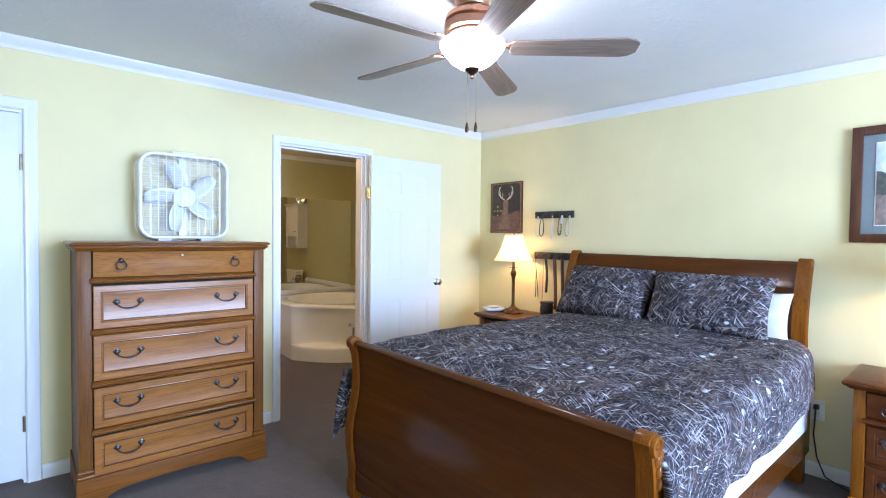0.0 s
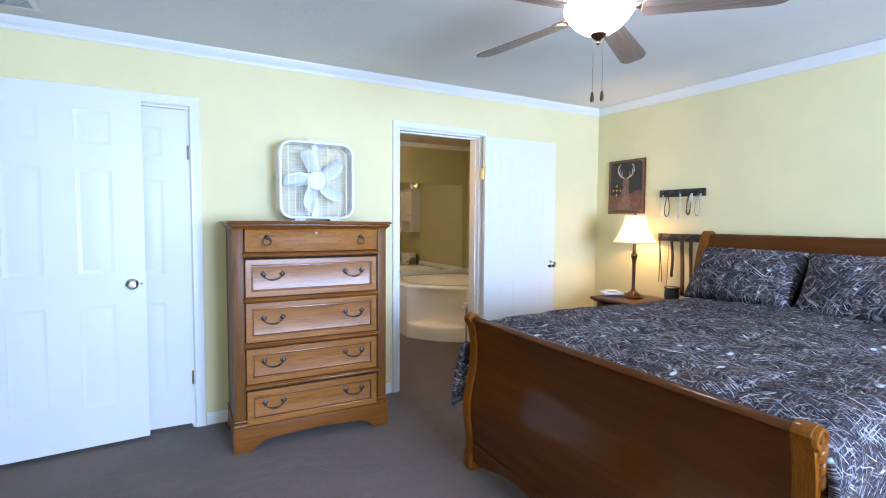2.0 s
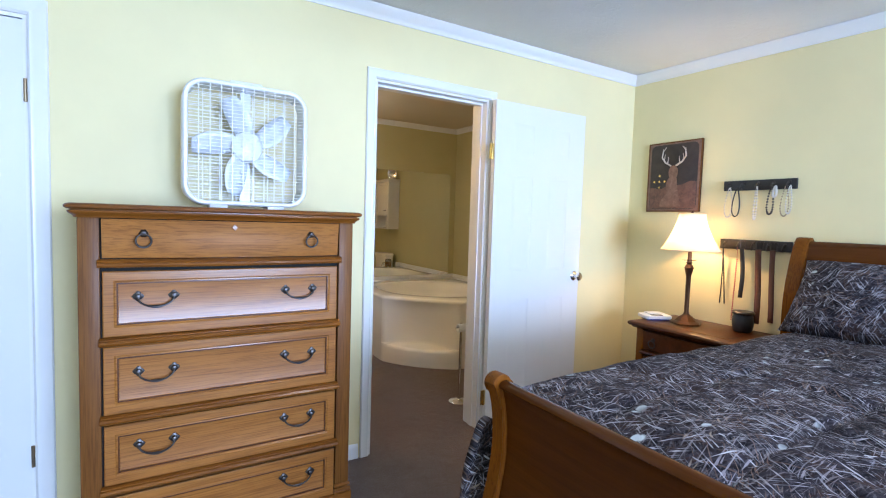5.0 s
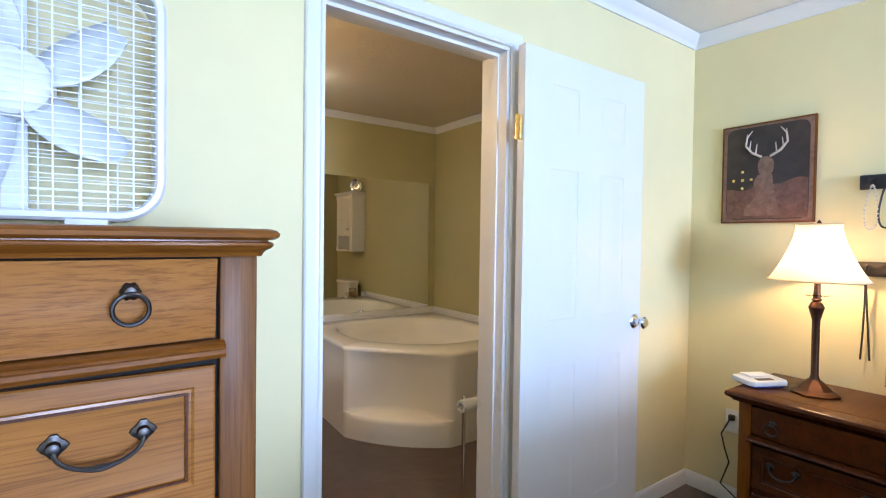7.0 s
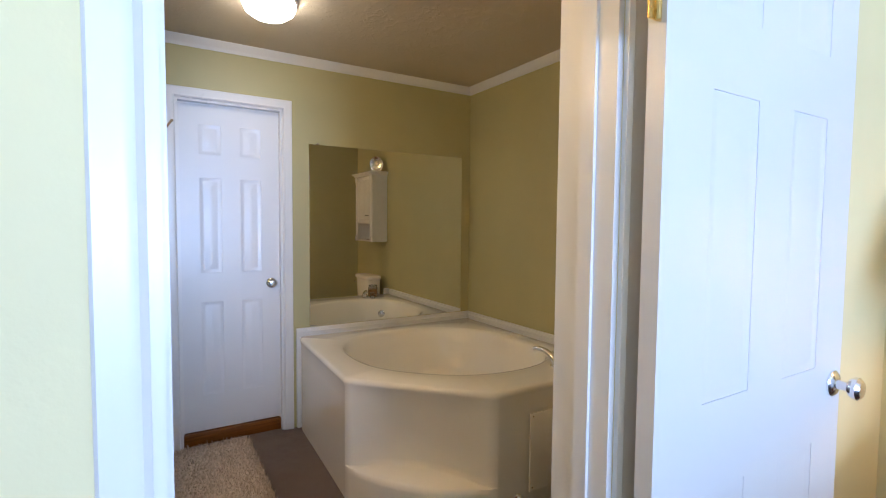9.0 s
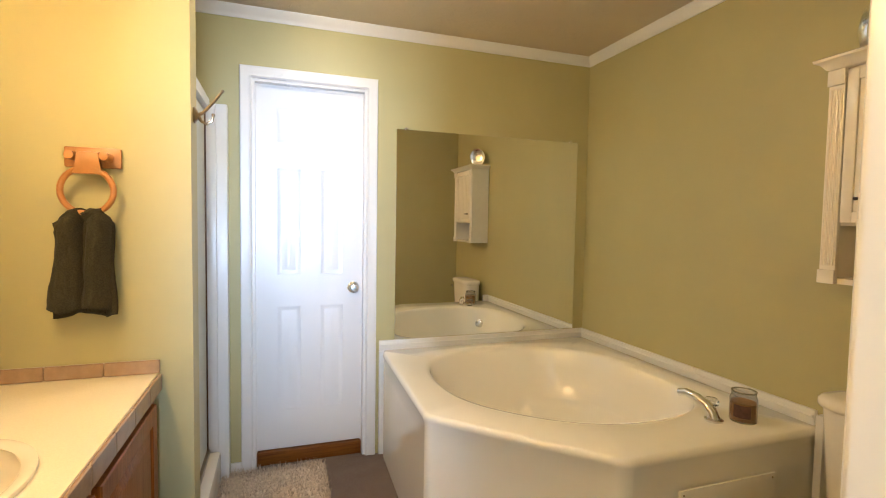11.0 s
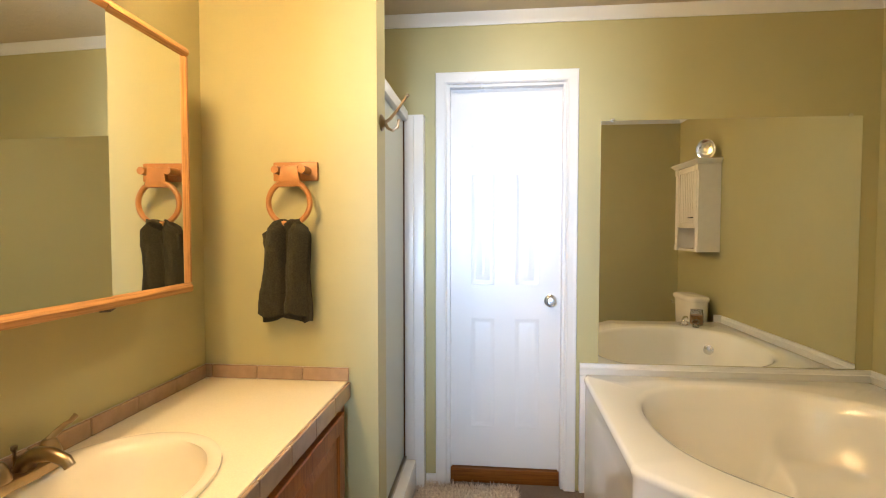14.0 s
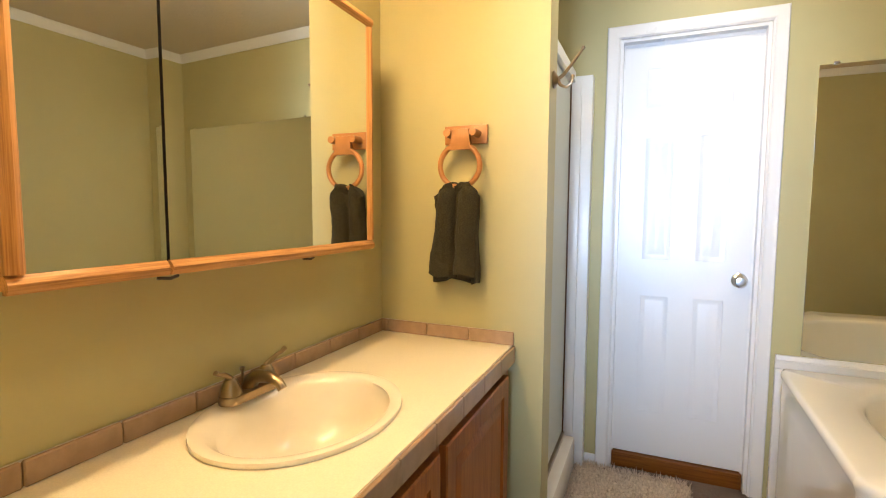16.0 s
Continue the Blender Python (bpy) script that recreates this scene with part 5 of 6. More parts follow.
def bathtub():
    """Corner tub: five-sided rim, oval basin, recessed front with a moulded step."""
    t = thing("corner_bathtub", (0, 0, 0), 0, "cream moulded corner bathtub with a built-in front step", "bathtub")
    poly = [Vector(p) for p in ((2.940, 6.430), (2.908, 5.480), (3.405, 4.955), (4.255, 4.955), (4.255, 6.430))]
    c = Vector((3.62, 5.76))
    angs = [2 * math.pi * k / 160 for k in range(160)]
    for p in poly:
        a = math.atan2(p.y - c.y, p.x - c.x) % (2 * math.pi)
        angs += [(a - 0.03) % (2 * math.pi), (a + 0.03) % (2 * math.pi)]
    angs.sort()

    def reach(a):
        d = Vector((math.cos(a), math.sin(a)))
        best, which, part_s = 9.0, 0, 0.0
        for k in range(5):
            p, q = poly[k], poly[(k + 1) % 5]
            e = q - p
            den = d.x * e.y - d.y * e.x
            if abs(den) < 1e-9:
                continue
            w = p - c
            r = (w.x * e.y - w.y * e.x) / den
            s = (w.x * d.y - w.y * d.x) / den
            if r > 0 and -1e-6 <= s <= 1 + 1e-6 and r < best:
                best, which, part_s = r, k, s
        return best, which, part_s
    raw = {a: reach(a) for a in angs}

    def soft(a, width=0.34):
        tot = sum(reach(a + width * (k - 6) / 6)[0] for k in range(13))
        return tot / 13
    def oval(a):
        """The basin: an oval that runs along the slanting front, kept off the rim."""
        p = a + math.pi / 4
        e = 1 / math.sqrt((math.cos(p) / 0.63) ** 2 + (math.sin(p) / 0.535) ** 2)
        lim = soft(a, 0.2) - 0.09
        return (e ** -8 + lim ** -8) ** -0.125
    inner = {a: oval(a) for a in angs}

    def ring(f, z):
        return [(c.x + f(a) * math.cos(a), c.y + f(a) * math.sin(a), z) for a in angs]

    def bench(a):
        """How far the basin's floor rises into a seat in this direction."""
        u = abs((a - 0.55 + math.pi) % (2 * math.pi) - math.pi)
        return 1 - min(1.0, max(0.0, (u - 0.75) / 0.22)) ** 2 * (3 - 2 * min(1.0, max(0.0, (u - 0.75) / 0.22)))

    def seat_ring(f, z, rise):
        return [(x, y, zz + rise * bench(a)) for a, (x, y, zz) in zip(angs, ring(f, z))]

    def bulge(a):
        r, k, s = raw[a]
        return math.sin(math.pi * s) ** 0.75 if k == 1 else 0.0

    def skirt(depth):
        return lambda a: raw[a][0] - 0.008 - depth * bulge(a)

    def step(out):
        """The step's front, bowed outwards in one sweep between the slanting side's ends."""
        def f(a):
            r, k, s = raw[a]
            return r - 0.008 + (out * 4 * s * (1 - s) if k == 1 else 0.0)
        return f
    rings = [ring(step(0.062), 0.0), ring(step(0.070), 0.06), ring(step(0.078), 0.135), ring(step(0.072), 0.155), ring(step(0.052), 0.166), ring(skirt(0.075), 0.168), ring(skirt(0.093), 0.178), ring(skirt(0.098), 0.20), ring(skirt(0.075), 0.34), ring(skirt(0.040), 0.48), ring(skirt(0.012), 0.555),
             ring(lambda a: raw[a][0] - 0.002, 0.570), ring(lambda a: raw[a][0], 0.582), ring(lambda a: raw[a][0] - 0.005, 0.594), ring(lambda a: raw[a][0] - 0.016, 0.600),
             ring(lambda a: inner[a] + 0.02, 0.600), ring(lambda a: inner[a], 0.596), ring(lambda a: inner[a] - 0.012, 0.582), ring(lambda a: inner[a] * 0.965 - 0.012, 0.50), ring(lambda a: inner[a] * 0.90 - 0.01, 0.34), seat_ring(lambda a: inner[a] * 0.84, 0.235, 0.085), seat_ring(lambda a: inner[a] * 0.76, 0.195, 0.105), seat_ring(lambda a: inner[a] * 0.50, 0.185, 0.100), seat_ring(lambda a: inner[a] * 0.44, 0.183, 0.085), ring(lambda a: inner[a] * 0.36, 0.182), ring(lambda a: inner[a] * 0.15, 0.182)]
    part("shell", loft(rings, caps=(True, True)), ACRYL, t, "glossy cream shell", 50)
    # bench edge and headrest hollow moulded into the basin
    part("drain", lathe([(0, 0.1865), (0.024, 0.1865), (0.026, 0.184)], 20, (3.30, 5.55, 0)), CHROME, t)
    b2 = lathe([(0, 0), (0.034, 0.0), (0.034, 0.006), (0.028, 0.010), (0.012, 0.011), (0, 0.014)], 24, (0, 0, 0), "Z")
    ov = part("overflow_cap", b2, CHROME, t, "chrome overflow cap")
    oa = min(angs, key=lambda a: abs(a - (math.atan2(-0.50, 0.46) % (2 * math.pi))))
    orr = inner[oa] * 0.955 - 0.012
    ov.matrix_local = look((c.x + orr * math.cos(oa), c.y + orr * math.sin(oa), 0.47), (c.x + (orr + 1) * math.cos(oa), c.y + (orr + 1) * math.sin(oa), 0.28))
    panel = [(3.60, 0.11), (4.02, 0.11), (4.02, 0.475), (3.60, 0.475)]
    part("access_panel", prism(panel, 0.008, "XZ", 4.944, bevel=0.002), ACRYL, t, "flush access panel")
    for x, z in ((3.615, 0.46), (4.005, 0.46), (3.615, 0.125), (4.005, 0.125)):
        part("screw", lathe([(0.004, 0.0), (0.0035, -0.001), (0, -0.0015)], 8, (x, 4.9438, z), "Y"), NICKEL, t)
    sp = part("spout", tube([(3.925, 5.118, 0.600), (3.924, 5.128, 0.628), (3.918, 5.150, 0.652), (3.909, 5.185, 0.668), (3.898, 5.228, 0.674), (3.890, 5.252, 0.668)], [0.024, 0.021, 0.018, 0.016, 0.0155, 0.013], 14), CHROME, t, "curved chrome spout")
    part("spout_flange", lathe([(0.033, 0.600), (0.033, 0.606), (0.024, 0.612)], 24, (3.925, 5.118, 0)), CHROME, sp)
    part("faucet_handle", lathe([(0, 0.600), (0.022, 0.600), (0.020, 0.615), (0.014, 0.622), (0.026, 0.632), (0.028, 0.645), (0.020, 0.655), (0, 0.657)], 20, (3.985, 5.185, 0)), GLASS, t, "clear knob handle")
    return t


bathtub()
t = thing("tub_surround", (0, 0, 0), 0, "white trim boards along the walls round the tub", "trim", kind="structure")
part("board_north", boxes((2.925, EB - 0.001, TY - 0.018, TY - 0.001, 0.595, 0.652), bevel=0.003), TRIM, t)
part("board_east", boxes((EB - 0.018, EB - 0.001, 4.980, TY - 0.019, 0.595, 0.652), bevel=0.003), TRIM, t)
part("board_upright", boxes((2.925, 2.985, TY - 0.024, TY - 0.001, 0.001, 0.594), bevel=0.003), TRIM, t)
part("board_end", boxes((EB - 0.055, EB - 0.001, 4.925, 4.952, 0.001, 0.652), bevel=0.003), TRIM, t)
part("cove_strip", tube([(2.93, TY - 0.021, 0.628), (EB - 0.02, TY - 0.021, 0.628)], 0.006, 6), TRIM, t)
part("cove_strip", tube([(EB - 0.021, 4.985, 0.628), (EB - 0.021, TY - 0.02, 0.628)], 0.006, 6), TRIM, t)

t = thing("candle_jar", (4.030, 5.085, 0.6005), 0, "amber jar candle with a dark label on the tub rim", "candle")
part("jar", lathe([(0, 0), (0.043, 0), (0.046, 0.005), (0.046, 0.086), (0.041, 0.098), (0.041, 0.112), (0.039, 0.112), (0.039, 0.098), (0.0435, 0.086), (0.0435, 0.006), (0, 0.006)], 28), GLASS, t, "clear glass jar")
part("wax", lathe([(0, 0.0065), (0.043, 0.0065), (0.043, 0.072), (0, 0.070)], 28), WAX, t, "amber wax")
bm = bmesh.new()
loft([[(0.0468 * math.cos(radians(a)), 0.0468 * math.sin(radians(a)), z) for a in range(178, 252, 6)] for z in (0.022, 0.068)], bm, closed=False)
part("label", bm, LABELM, t, "dark printed label")
part("rim_ring", tube([(0.040 * math.cos(2 * math.pi * k / 28), 0.040 * math.sin(2 * math.pi * k / 28), 0.112) for k in range(28)], 0.003, 6, None, True), GLASS, t)

t = thing("wall_mirror", (0, 0, 0), 0, "large frameless mirror on the wall behind the tub", "mirror")
part("mirror_glass", boxes((3.014, 4.194, TY - 0.007, TY - 0.001, 0.655, 1.842), bevel=0.001), MIRROR, t, smooth=0)
for x in (3.07, 4.14):
    part("clip", boxes((x - 0.01, x + 0.01, TY - 0.010, TY - 0.001, 1.838, 1.852), bevel=0.002), CHROME, t)


def toilet():
    t = thing("toilet", (4.245, 4.67, 0), 90, "white two-piece toilet beside the tub", "toilet")
    part("bowl", lathe([(0.0, 0.0), (0.12, 0.0), (0.13, 0.03), (0.10, 0.10), (0.115, 0.20), (0.165, 0.30), (0.185, 0.37), (0.185, 0.39), (0.155, 0.39), (0.13, 0.30), (0.0, 0.22)], 32, (0, 0.46, 0), wobble=lambda a, h: 1 + 0.14 * abs(math.sin(a))), CERAM, t)
    part("pedestal", boxes((-0.10, 0.10, 0.10, 0.42, 0.0, 0.36), bevel=0.03), CERAM, t)
    part("seat_lid", lathe([(0.0, 0.392), (0.186, 0.392), (0.190, 0.404), (0.182, 0.418), (0.0, 0.424)], 32, (0, 0.46, 0), wobble=lambda a, h: 1 + 0.14 * abs(math.sin(a))), CERAM, t)
    def tank_ring(w, y0, y1, z):
        cy, dy = (y0 + y1) / 2, (y1 - y0) / 2
        out = []
        for k in range(40):
            a = 2 * math.pi * k / 40
            ca, sa = math.cos(a), math.sin(a)
            out.append((w * math.copysign(abs(ca) ** 0.5, ca), cy + dy * math.copysign(abs(sa) ** 0.5, sa), z))
        return out
    part("tank", loft([tank_ring(w, y0, y1, z) for w, y0, y1, z in ((0.15, 0.02, 0.15, 0.37), (0.17, 0.012, 0.165, 0.40), (0.195, 0.010, 0.178, 0.735))]), CERAM, t, "", 50)
    part("tank_lid", loft([tank_ring(w, y0, y1, z) for w, y0, y1, z in ((0.203, 0.006, 0.186, 0.737), (0.207, 0.004, 0.190, 0.745), (0.207, 0.004, 0.190, 0.762), (0.198, 0.008, 0.182, 0.773), (0.17, 0.03, 0.16, 0.778))]), CERAM, t, "", 50)
    part("flush_lever", tube([(-0.15, 0.187, 0.70), (-0.15, 0.20, 0.70), (-0.09, 0.205, 0.695)], 0.006, 8), CHROME, t)


toilet()


def wall_cabinet():
    y0, y1, x0, z0, z1 = 4.43, 4.895, 4.10, 1.14, 1.835
    t = thing("wall_cabinet", (0, 0, 0), 0, "cream wall cabinet with a beadboard door above the toilet", "cabinet")
    part("case", boxes((x0 + 0.018, EB - 0.001, y0, y0 + 0.016, z0, z1), (x0 + 0.018, EB - 0.001, y1 - 0.016, y1, z0, z1), (x0 + 0.018, EB - 0.001, y0 + 0.016, y1 - 0.016, z0, z0 + 0.018), (x0 + 0.018, EB - 0.001, y0 + 0.016, y1 - 0.016, z1 - 0.018, z1), (x0 + 0.018, EB - 0.001, y0 + 0.016, y1 - 0.016, z0 + 0.19, z0 + 0.206), (EB - 0.010, EB - 0.001, y0 + 0.016, y1 - 0.016, z0 + 0.018, z1 - 0.018)), CERAM, t, smooth=0)
    prof = [(0.0, z1), (0.008, z1 + 0.004), (0.018, z1 + 0.020), (0.032, z1 + 0.028), (0.034, z1 + 0.036), (0.028, z1 + 0.040)]
    part("cornice", loft([[(x0 - e, y0 - e, z), (EB - 0.001, y0 - e, z), (EB - 0.001, y1 + e, z), (x0 - e, y1 + e, z)] for e, z in prof]), CERAM, t)
    for ya in (y0, y1 - 0.048):
        pl = part("pilaster", boxes((x0 + 0.002, x0 + 0.018, ya, ya + 0.048, z0, z1), bevel=0.002), CERAM, t)
        for k in range(4):
            part("flute", tube([(x0 + 0.002, ya + 0.009 + 0.010 * k, z0 + 0.06), (x0 + 0.002, ya + 0.009 + 0.010 * k, z1 - 0.065)], 0.0034, 6), CERAM, pl)
        for za, zb in ((z1 - 0.052, z1 - 0.002), (z0, z0 + 0.045)):
            part("corner_block", boxes((x0 - 0.006, x0 + 0.002, ya - 0.002, ya + 0.050, za, zb), bevel=0.003), CERAM, pl)
    dr = part("door", boxes((x0 + 0.004, x0 + 0.017, y0 + 0.052, y0 + 0.085, z0 + 0.20, z1 - 0.010), (x0 + 0.004, x0 + 0.017, y1 - 0.085, y1 - 0.052, z0 + 0.20, z1 - 0.010), (x0 + 0.004, x0 + 0.017, y0 + 0.085, y1 - 0.085, z0 + 0.20, z0 + 0.235), (x0 + 0.004, x0 + 0.017, y0 + 0.085, y1 - 0.085, z1 - 0.045, z1 - 0.010), bevel=0.002), CERAM, t)
    n = 8
    for k in range(n):
        ya = y0 + 0.085 + (y1 - y0 - 0.17) * k / n
        part("bead_board", boxes((x0 + 0.009, x0 + 0.015, ya + 0.0012, ya + (y1 - y0 - 0.17) / n - 0.0012, z0 + 0.235, z1 - 0.045), bevel=0.0015), CERAM, dr)
    part("handle", tube([(x0 + 0.004, y1 - 0.155, z0 + 0.275), (x0 - 0.012, y1 - 0.150, z0 + 0.275), (x0 - 0.012, y1 - 0.10, z0 + 0.275), (x0 + 0.004, y1 - 0.095, z0 + 0.275)], 0.005, 8), PEWTER, dr, "dark pull")
    return z1 + 0.040


top = wall_cabinet()
t = thing("silver_plate", (4.190, 4.82, top), 0, "small silver plate leaning on a stand on the cabinet", "plate")
pl = part("plate", lathe([(0, 0.0), (0.045, 0.002), (0.055, 0.010), (0.078, 0.016), (0.080, 0.013), (0.055, 0.006), (0, -0.003)], 32), CHROME, t, "polished silver plate")
pl.matrix_local = look((0.0, 0, 0.082), (1.0, -0.75, 0.25))
part("stand", tube([(-0.03, -0.03, 0.003), (0.025, -0.03, 0.003), (0.04, 0.0, 0.06), (0.025, 0.03, 0.003), (-0.03, 0.03, 0.003)], 0.003, 6), PEWTER, t)


def tp_stand():
    t = thing("toilet_paper_stand", (3.01, 4.335, 0), 0, "chrome toilet paper stand on the carpet by the doorway", "stand")
    part("base", lathe([(0, 0.0), (0.070, 0.0), (0.072, 0.006), (0.060, 0.014), (0.03, 0.020), (0.010, 0.026)], 32), CHROME, t, "round chrome base")
    part("pole", lathe([(0.009, 0.02), (0.009, 0.555), (0.012, 0.560), (0.009, 0.572), (0, 0.576)], 16), CHROME, t)
    part("arm", tube([(0, 0, 0.53), (-0.02, -0.04, 0.555), (-0.10, -0.08, 0.560), (0.04, -0.08, 0.560)], 0.005, 8), CHROME, t)
    r = lathe([(0.020, -0.052), (0.028, -0.052), (0.028, 0.052), (0.020, 0.052), (0.020, -0.052)], 28, (-0.030, -0.08, 0.560), "X")
    tagged(part("toilet_paper_roll", r, PAPERW), "nearly empty white paper roll on the stand", "paper roll").matrix_world = pose(3.01, 4.335, 0)


tp_stand()


def shower():
    t = thing("shower_enclosure", (0, 0, 0), 0, "white framed shower stall with a frosted panel", "shower")
    part("base_curb", boxes((2.0, 2.115, 5.612, 6.373, 0.0, 0.16), bevel=0.016), CERAM, t, "white curb")
    part("tray", boxes((SHX + 0.002, 1.999, 5.612, TY - 0.003, 0.0, 0.06)), CERAM, t)
    part("jamb_post", boxes((2.046, 2.152, 6.375, TY - 0.002, 0.001, 1.880), bevel=0.006), TRIM, t, "white jamb post")
    part("jamb_strip", boxes((2.052, 2.104, 6.355, 6.374, 0.165, 1.87), bevel=0.005), TRIM, t)
    part("jamb_post", boxes((2.030, 2.072, 5.612, 5.655, 0.161, 1.895), bevel=0.006), TRIM, t)
    part("header", boxes((2.034, 2.078, 5.656, 6.354, 1.845, 1.893), bevel=0.005), TRIM, t)
    part("panel", boxes((2.048, 2.056, 5.675, 6.338, 0.19, 1.838)), FROST, t, "frosted panel", 0)
    for y in (5.662, 6.342):
        part("metal_edge", boxes((2.042, 2.062, y - 0.005, y + 0.005, 0.170, 1.842)), BRONZE, t, "dark metal edge")
    part("bottom_track", boxes((2.040, 2.068, 5.66, 6.35, 0.161, 0.185), bevel=0.003), NICKEL, t)
    part("wall_liner", boxes((SHX + 0.001, 2.0, 5.611, 5.613, 0.061, 1.85), (SHX + 0.001, 2.0, TY - 0.004, TY - 0.002, 0.061, 1.85), (SHX + 0.001, SHX + 0.003, 5.613, TY - 0.004, 0.061, 1.85)), CERAM, t, smooth=0)


shower()
structure("baseboard", boxes((2.1535, 2.2045, TY - 0.013, TY - 0.001, 0.001, 0.055), bevel=0.003), TRIM, "short white baseboard between shower and door casing", "trim")
t = thing("robe_hook", (DVX + 0.0005, 5.552, 1.657), 0, "brushed nickel double robe hook on the partition end", "hook")
part("rose", lathe([(0, 0), (0.026, 0.0), (0.027, 0.004), (0.018, 0.010), (0.010, 0.014), (0, 0.016)], 24, (0, 0, 0), "X"), NICKEL, t)
part("upper_hook", tube([(0.012, 0, 0.0), (0.030, 0, 0.012), (0.060, 0, 0.048), (0.085, 0, 0.083)], [0.006, 0.0055, 0.0045, 0.004], 8), NICKEL, t)
part("lower_hook", tube([(0.012, 0, 0.0), (0.022, 0, -0.018), (0.038, 0, -0.026), (0.054, 0, -0.016), (0.058, 0, 0.002)], [0.006, 0.005, 0.0045, 0.0045, 0.004], 8), NICKEL, t)
part("hook_tip", lathe([(0, -0.006), (0.005, -0.004), (0.006, 0), (0.005, 0.004), (0, 0.006)], 12, (0.0865, 0, 0.085)), NICKEL, t)
part("hook_tip", lathe([(0, -0.006), (0.005, -0.004), (0.006, 0), (0.005, 0.004), (0, 0.006)], 12, (0.058, 0, 0.005)), NICKEL, t)


# ---- vanity ----
CT, VF = 0.83, 2.020


def vanity():
    t = thing("vanity_cabinet", (0, 0, 0), 0, "oak bathroom vanity cabinet with raised-panel doors", "cabinet")
    part("body", boxes((VX + 0.002, VF - 0.022, BY + 0.002, DVY - 0.002, 0.09, 0.68)), VANW, t, smooth=0)
    part("toe_kick", boxes((VX + 0.002, VF - 0.08, BY + 0.002, DVY - 0.002, 0.0, 0.09)), BLACK, t, smooth=0)
    part("face_frame", boxes((VF - 0.022, VF - 0.004, BY + 0.002, DVY - 0.002, 0.735, 0.775), (VF - 0.022, VF - 0.004, BY + 0.002, DVY - 0.002, 0.09, 0.13), (VF - 0.022, VF - 0.004, BY + 0.002, 4.17, 0.13, 0.735), (VF - 0.022, VF - 0.004, 4.50, 4.54, 0.13, 0.735), (VF - 0.022, VF - 0.004, 4.90, 4.96, 0.13, 0.735), (VF - 0.022, VF - 0.004, 5.43, DVY - 0.002, 0.13, 0.735)), VANW, t, smooth=0)
    for ya, yb in ((4.13, 4.50), (4.525, 4.915), (4.948, 5.438)):
        b2 = bmesh.new()
        rings = []
        for inset, dd in ((0.0, 0.0), (0.0, 0.016), (0.004, 0.019), (0.050, 0.019), (0.056, 0.012), (0.062, 0.011), (0.085, 0.018), (0.09, 0.018)):
            rings.append([(VF - 0.0035 + dd, ya + inset, 0.12 + inset), (VF - 0.0035 + dd, yb - inset, 0.12 + inset), (VF - 0.0035 + dd, yb - inset, 0.750 - inset), (VF - 0.0035 + dd, ya + inset, 0.750 - inset)])
        loft(rings, b2)
        part("door", b2, VANW, t, "raised-panel oak door", 25)


vanity()
SX, SYC, SRX, SRY = 1.765, 4.815, 0.195, 0.236


def countertop():
    """Cream top with a hole for the basin, edged with glazed tiles."""
    t = thing("countertop", (0, 0, 0), 0, "cream laminate vanity top edged with tan tiles", "countertop")
    bm = bmesh.new()
    x0, x1, y0, y1 = VX + 0.001, 2.029, BY + 0.001, DVY - 0.001
    angs = [2 * math.pi * k / 64 for k in range(64)]
    cs = [math.atan2(y - SYC, x - SX) % (2 * math.pi) for x in (x0, x1) for y in (y0, y1)]
    angs = sorted([a for a in angs if min(abs(a - q) for q in cs) > 0.03] + cs)

    def edge(a):
        d = Vector((math.cos(a), math.sin(a)))
        r = min(((x1 - SX) / d.x if d.x > 1e-9 else 9), ((x0 - SX) / d.x if d.x < -1e-9 else 9), ((y1 - SYC) / d.y if d.y > 1e-9 else 9), ((y0 - SYC) / d.y if d.y < -1e-9 else 9))
        return SX + r * d.x, SYC + r * d.y

    def hole(a):
        return SX + (SRX - 0.02) * math.cos(a), SYC + (SRY - 0.02) * math.sin(a)
    rings = [[(*hole(a), CT - 0.03) for a in angs], [(*hole(a), CT) for a in angs], [(*edge(a), CT) for a in angs], [(*edge(a), CT - 0.03) for a in angs]]
    loft(rings + rings[:1], bm, caps=(False, False))
    part("slab", bm, LAMIN, t, "cream laminate slab", 30)
    part("edge_backing", boxes((2.0295, 2.031, y0, y1, CT - 0.055, CT - 0.002)), GROUT, t)
    part("splash_backing", boxes((VX + 0.0005, VX + 0.003, y0, y1, CT + 0.0005, CT + 0.043), (VX + 0.003, 2.030, y1 - 0.003, y1, CT + 0.0005, CT + 0.043)), GROUT, t)

    def tile(w, along, h=0.052):
        b2 = bmesh.new()
        if along == "y":
            box(b2, 0, 0.009, 0.001, w - 0.001, 0, h, bevel=0.0025, segments=1)
        else:
            box(b2, 0.001, w - 0.001, -0.009, 0, 0, h, bevel=0.0025, segments=1)
        me = bpy.data.meshes.new("tile")
        b2.to_mesh(me)
        b2.free()
        me.materials.append(TILE)
        return me

    def row(me, w, start, stop, put):
        y = stop
        while y - w > start - 0.001:
            ob = new("tile", me)
            ob.parent = t
            ob.location = put(y - w)
            y -= w
    w = 0.152
    row(tile(w, "y"), w, BY + 0.03, DVY - 0.005, lambda y: (2.0312, y, CT - 0.053))
    row(tile(w, "y", 0.042), w, BY + 0.03, DVY - 0.013, lambda y: (VX + 0.0032, y, CT + 0.001))
    row(tile(w, "x", 0.042), w, VX + 0.02, 2.036, lambda x: (x, DVY - 0.0042, CT + 0.001))
    m2 = tile(0.030, "x", 0.042)
    ob = new("tile", m2)
    ob.parent, ob.location = t, (2.036 - 3 * w - 0.030, DVY - 0.0042, CT + 0.001)
    return t


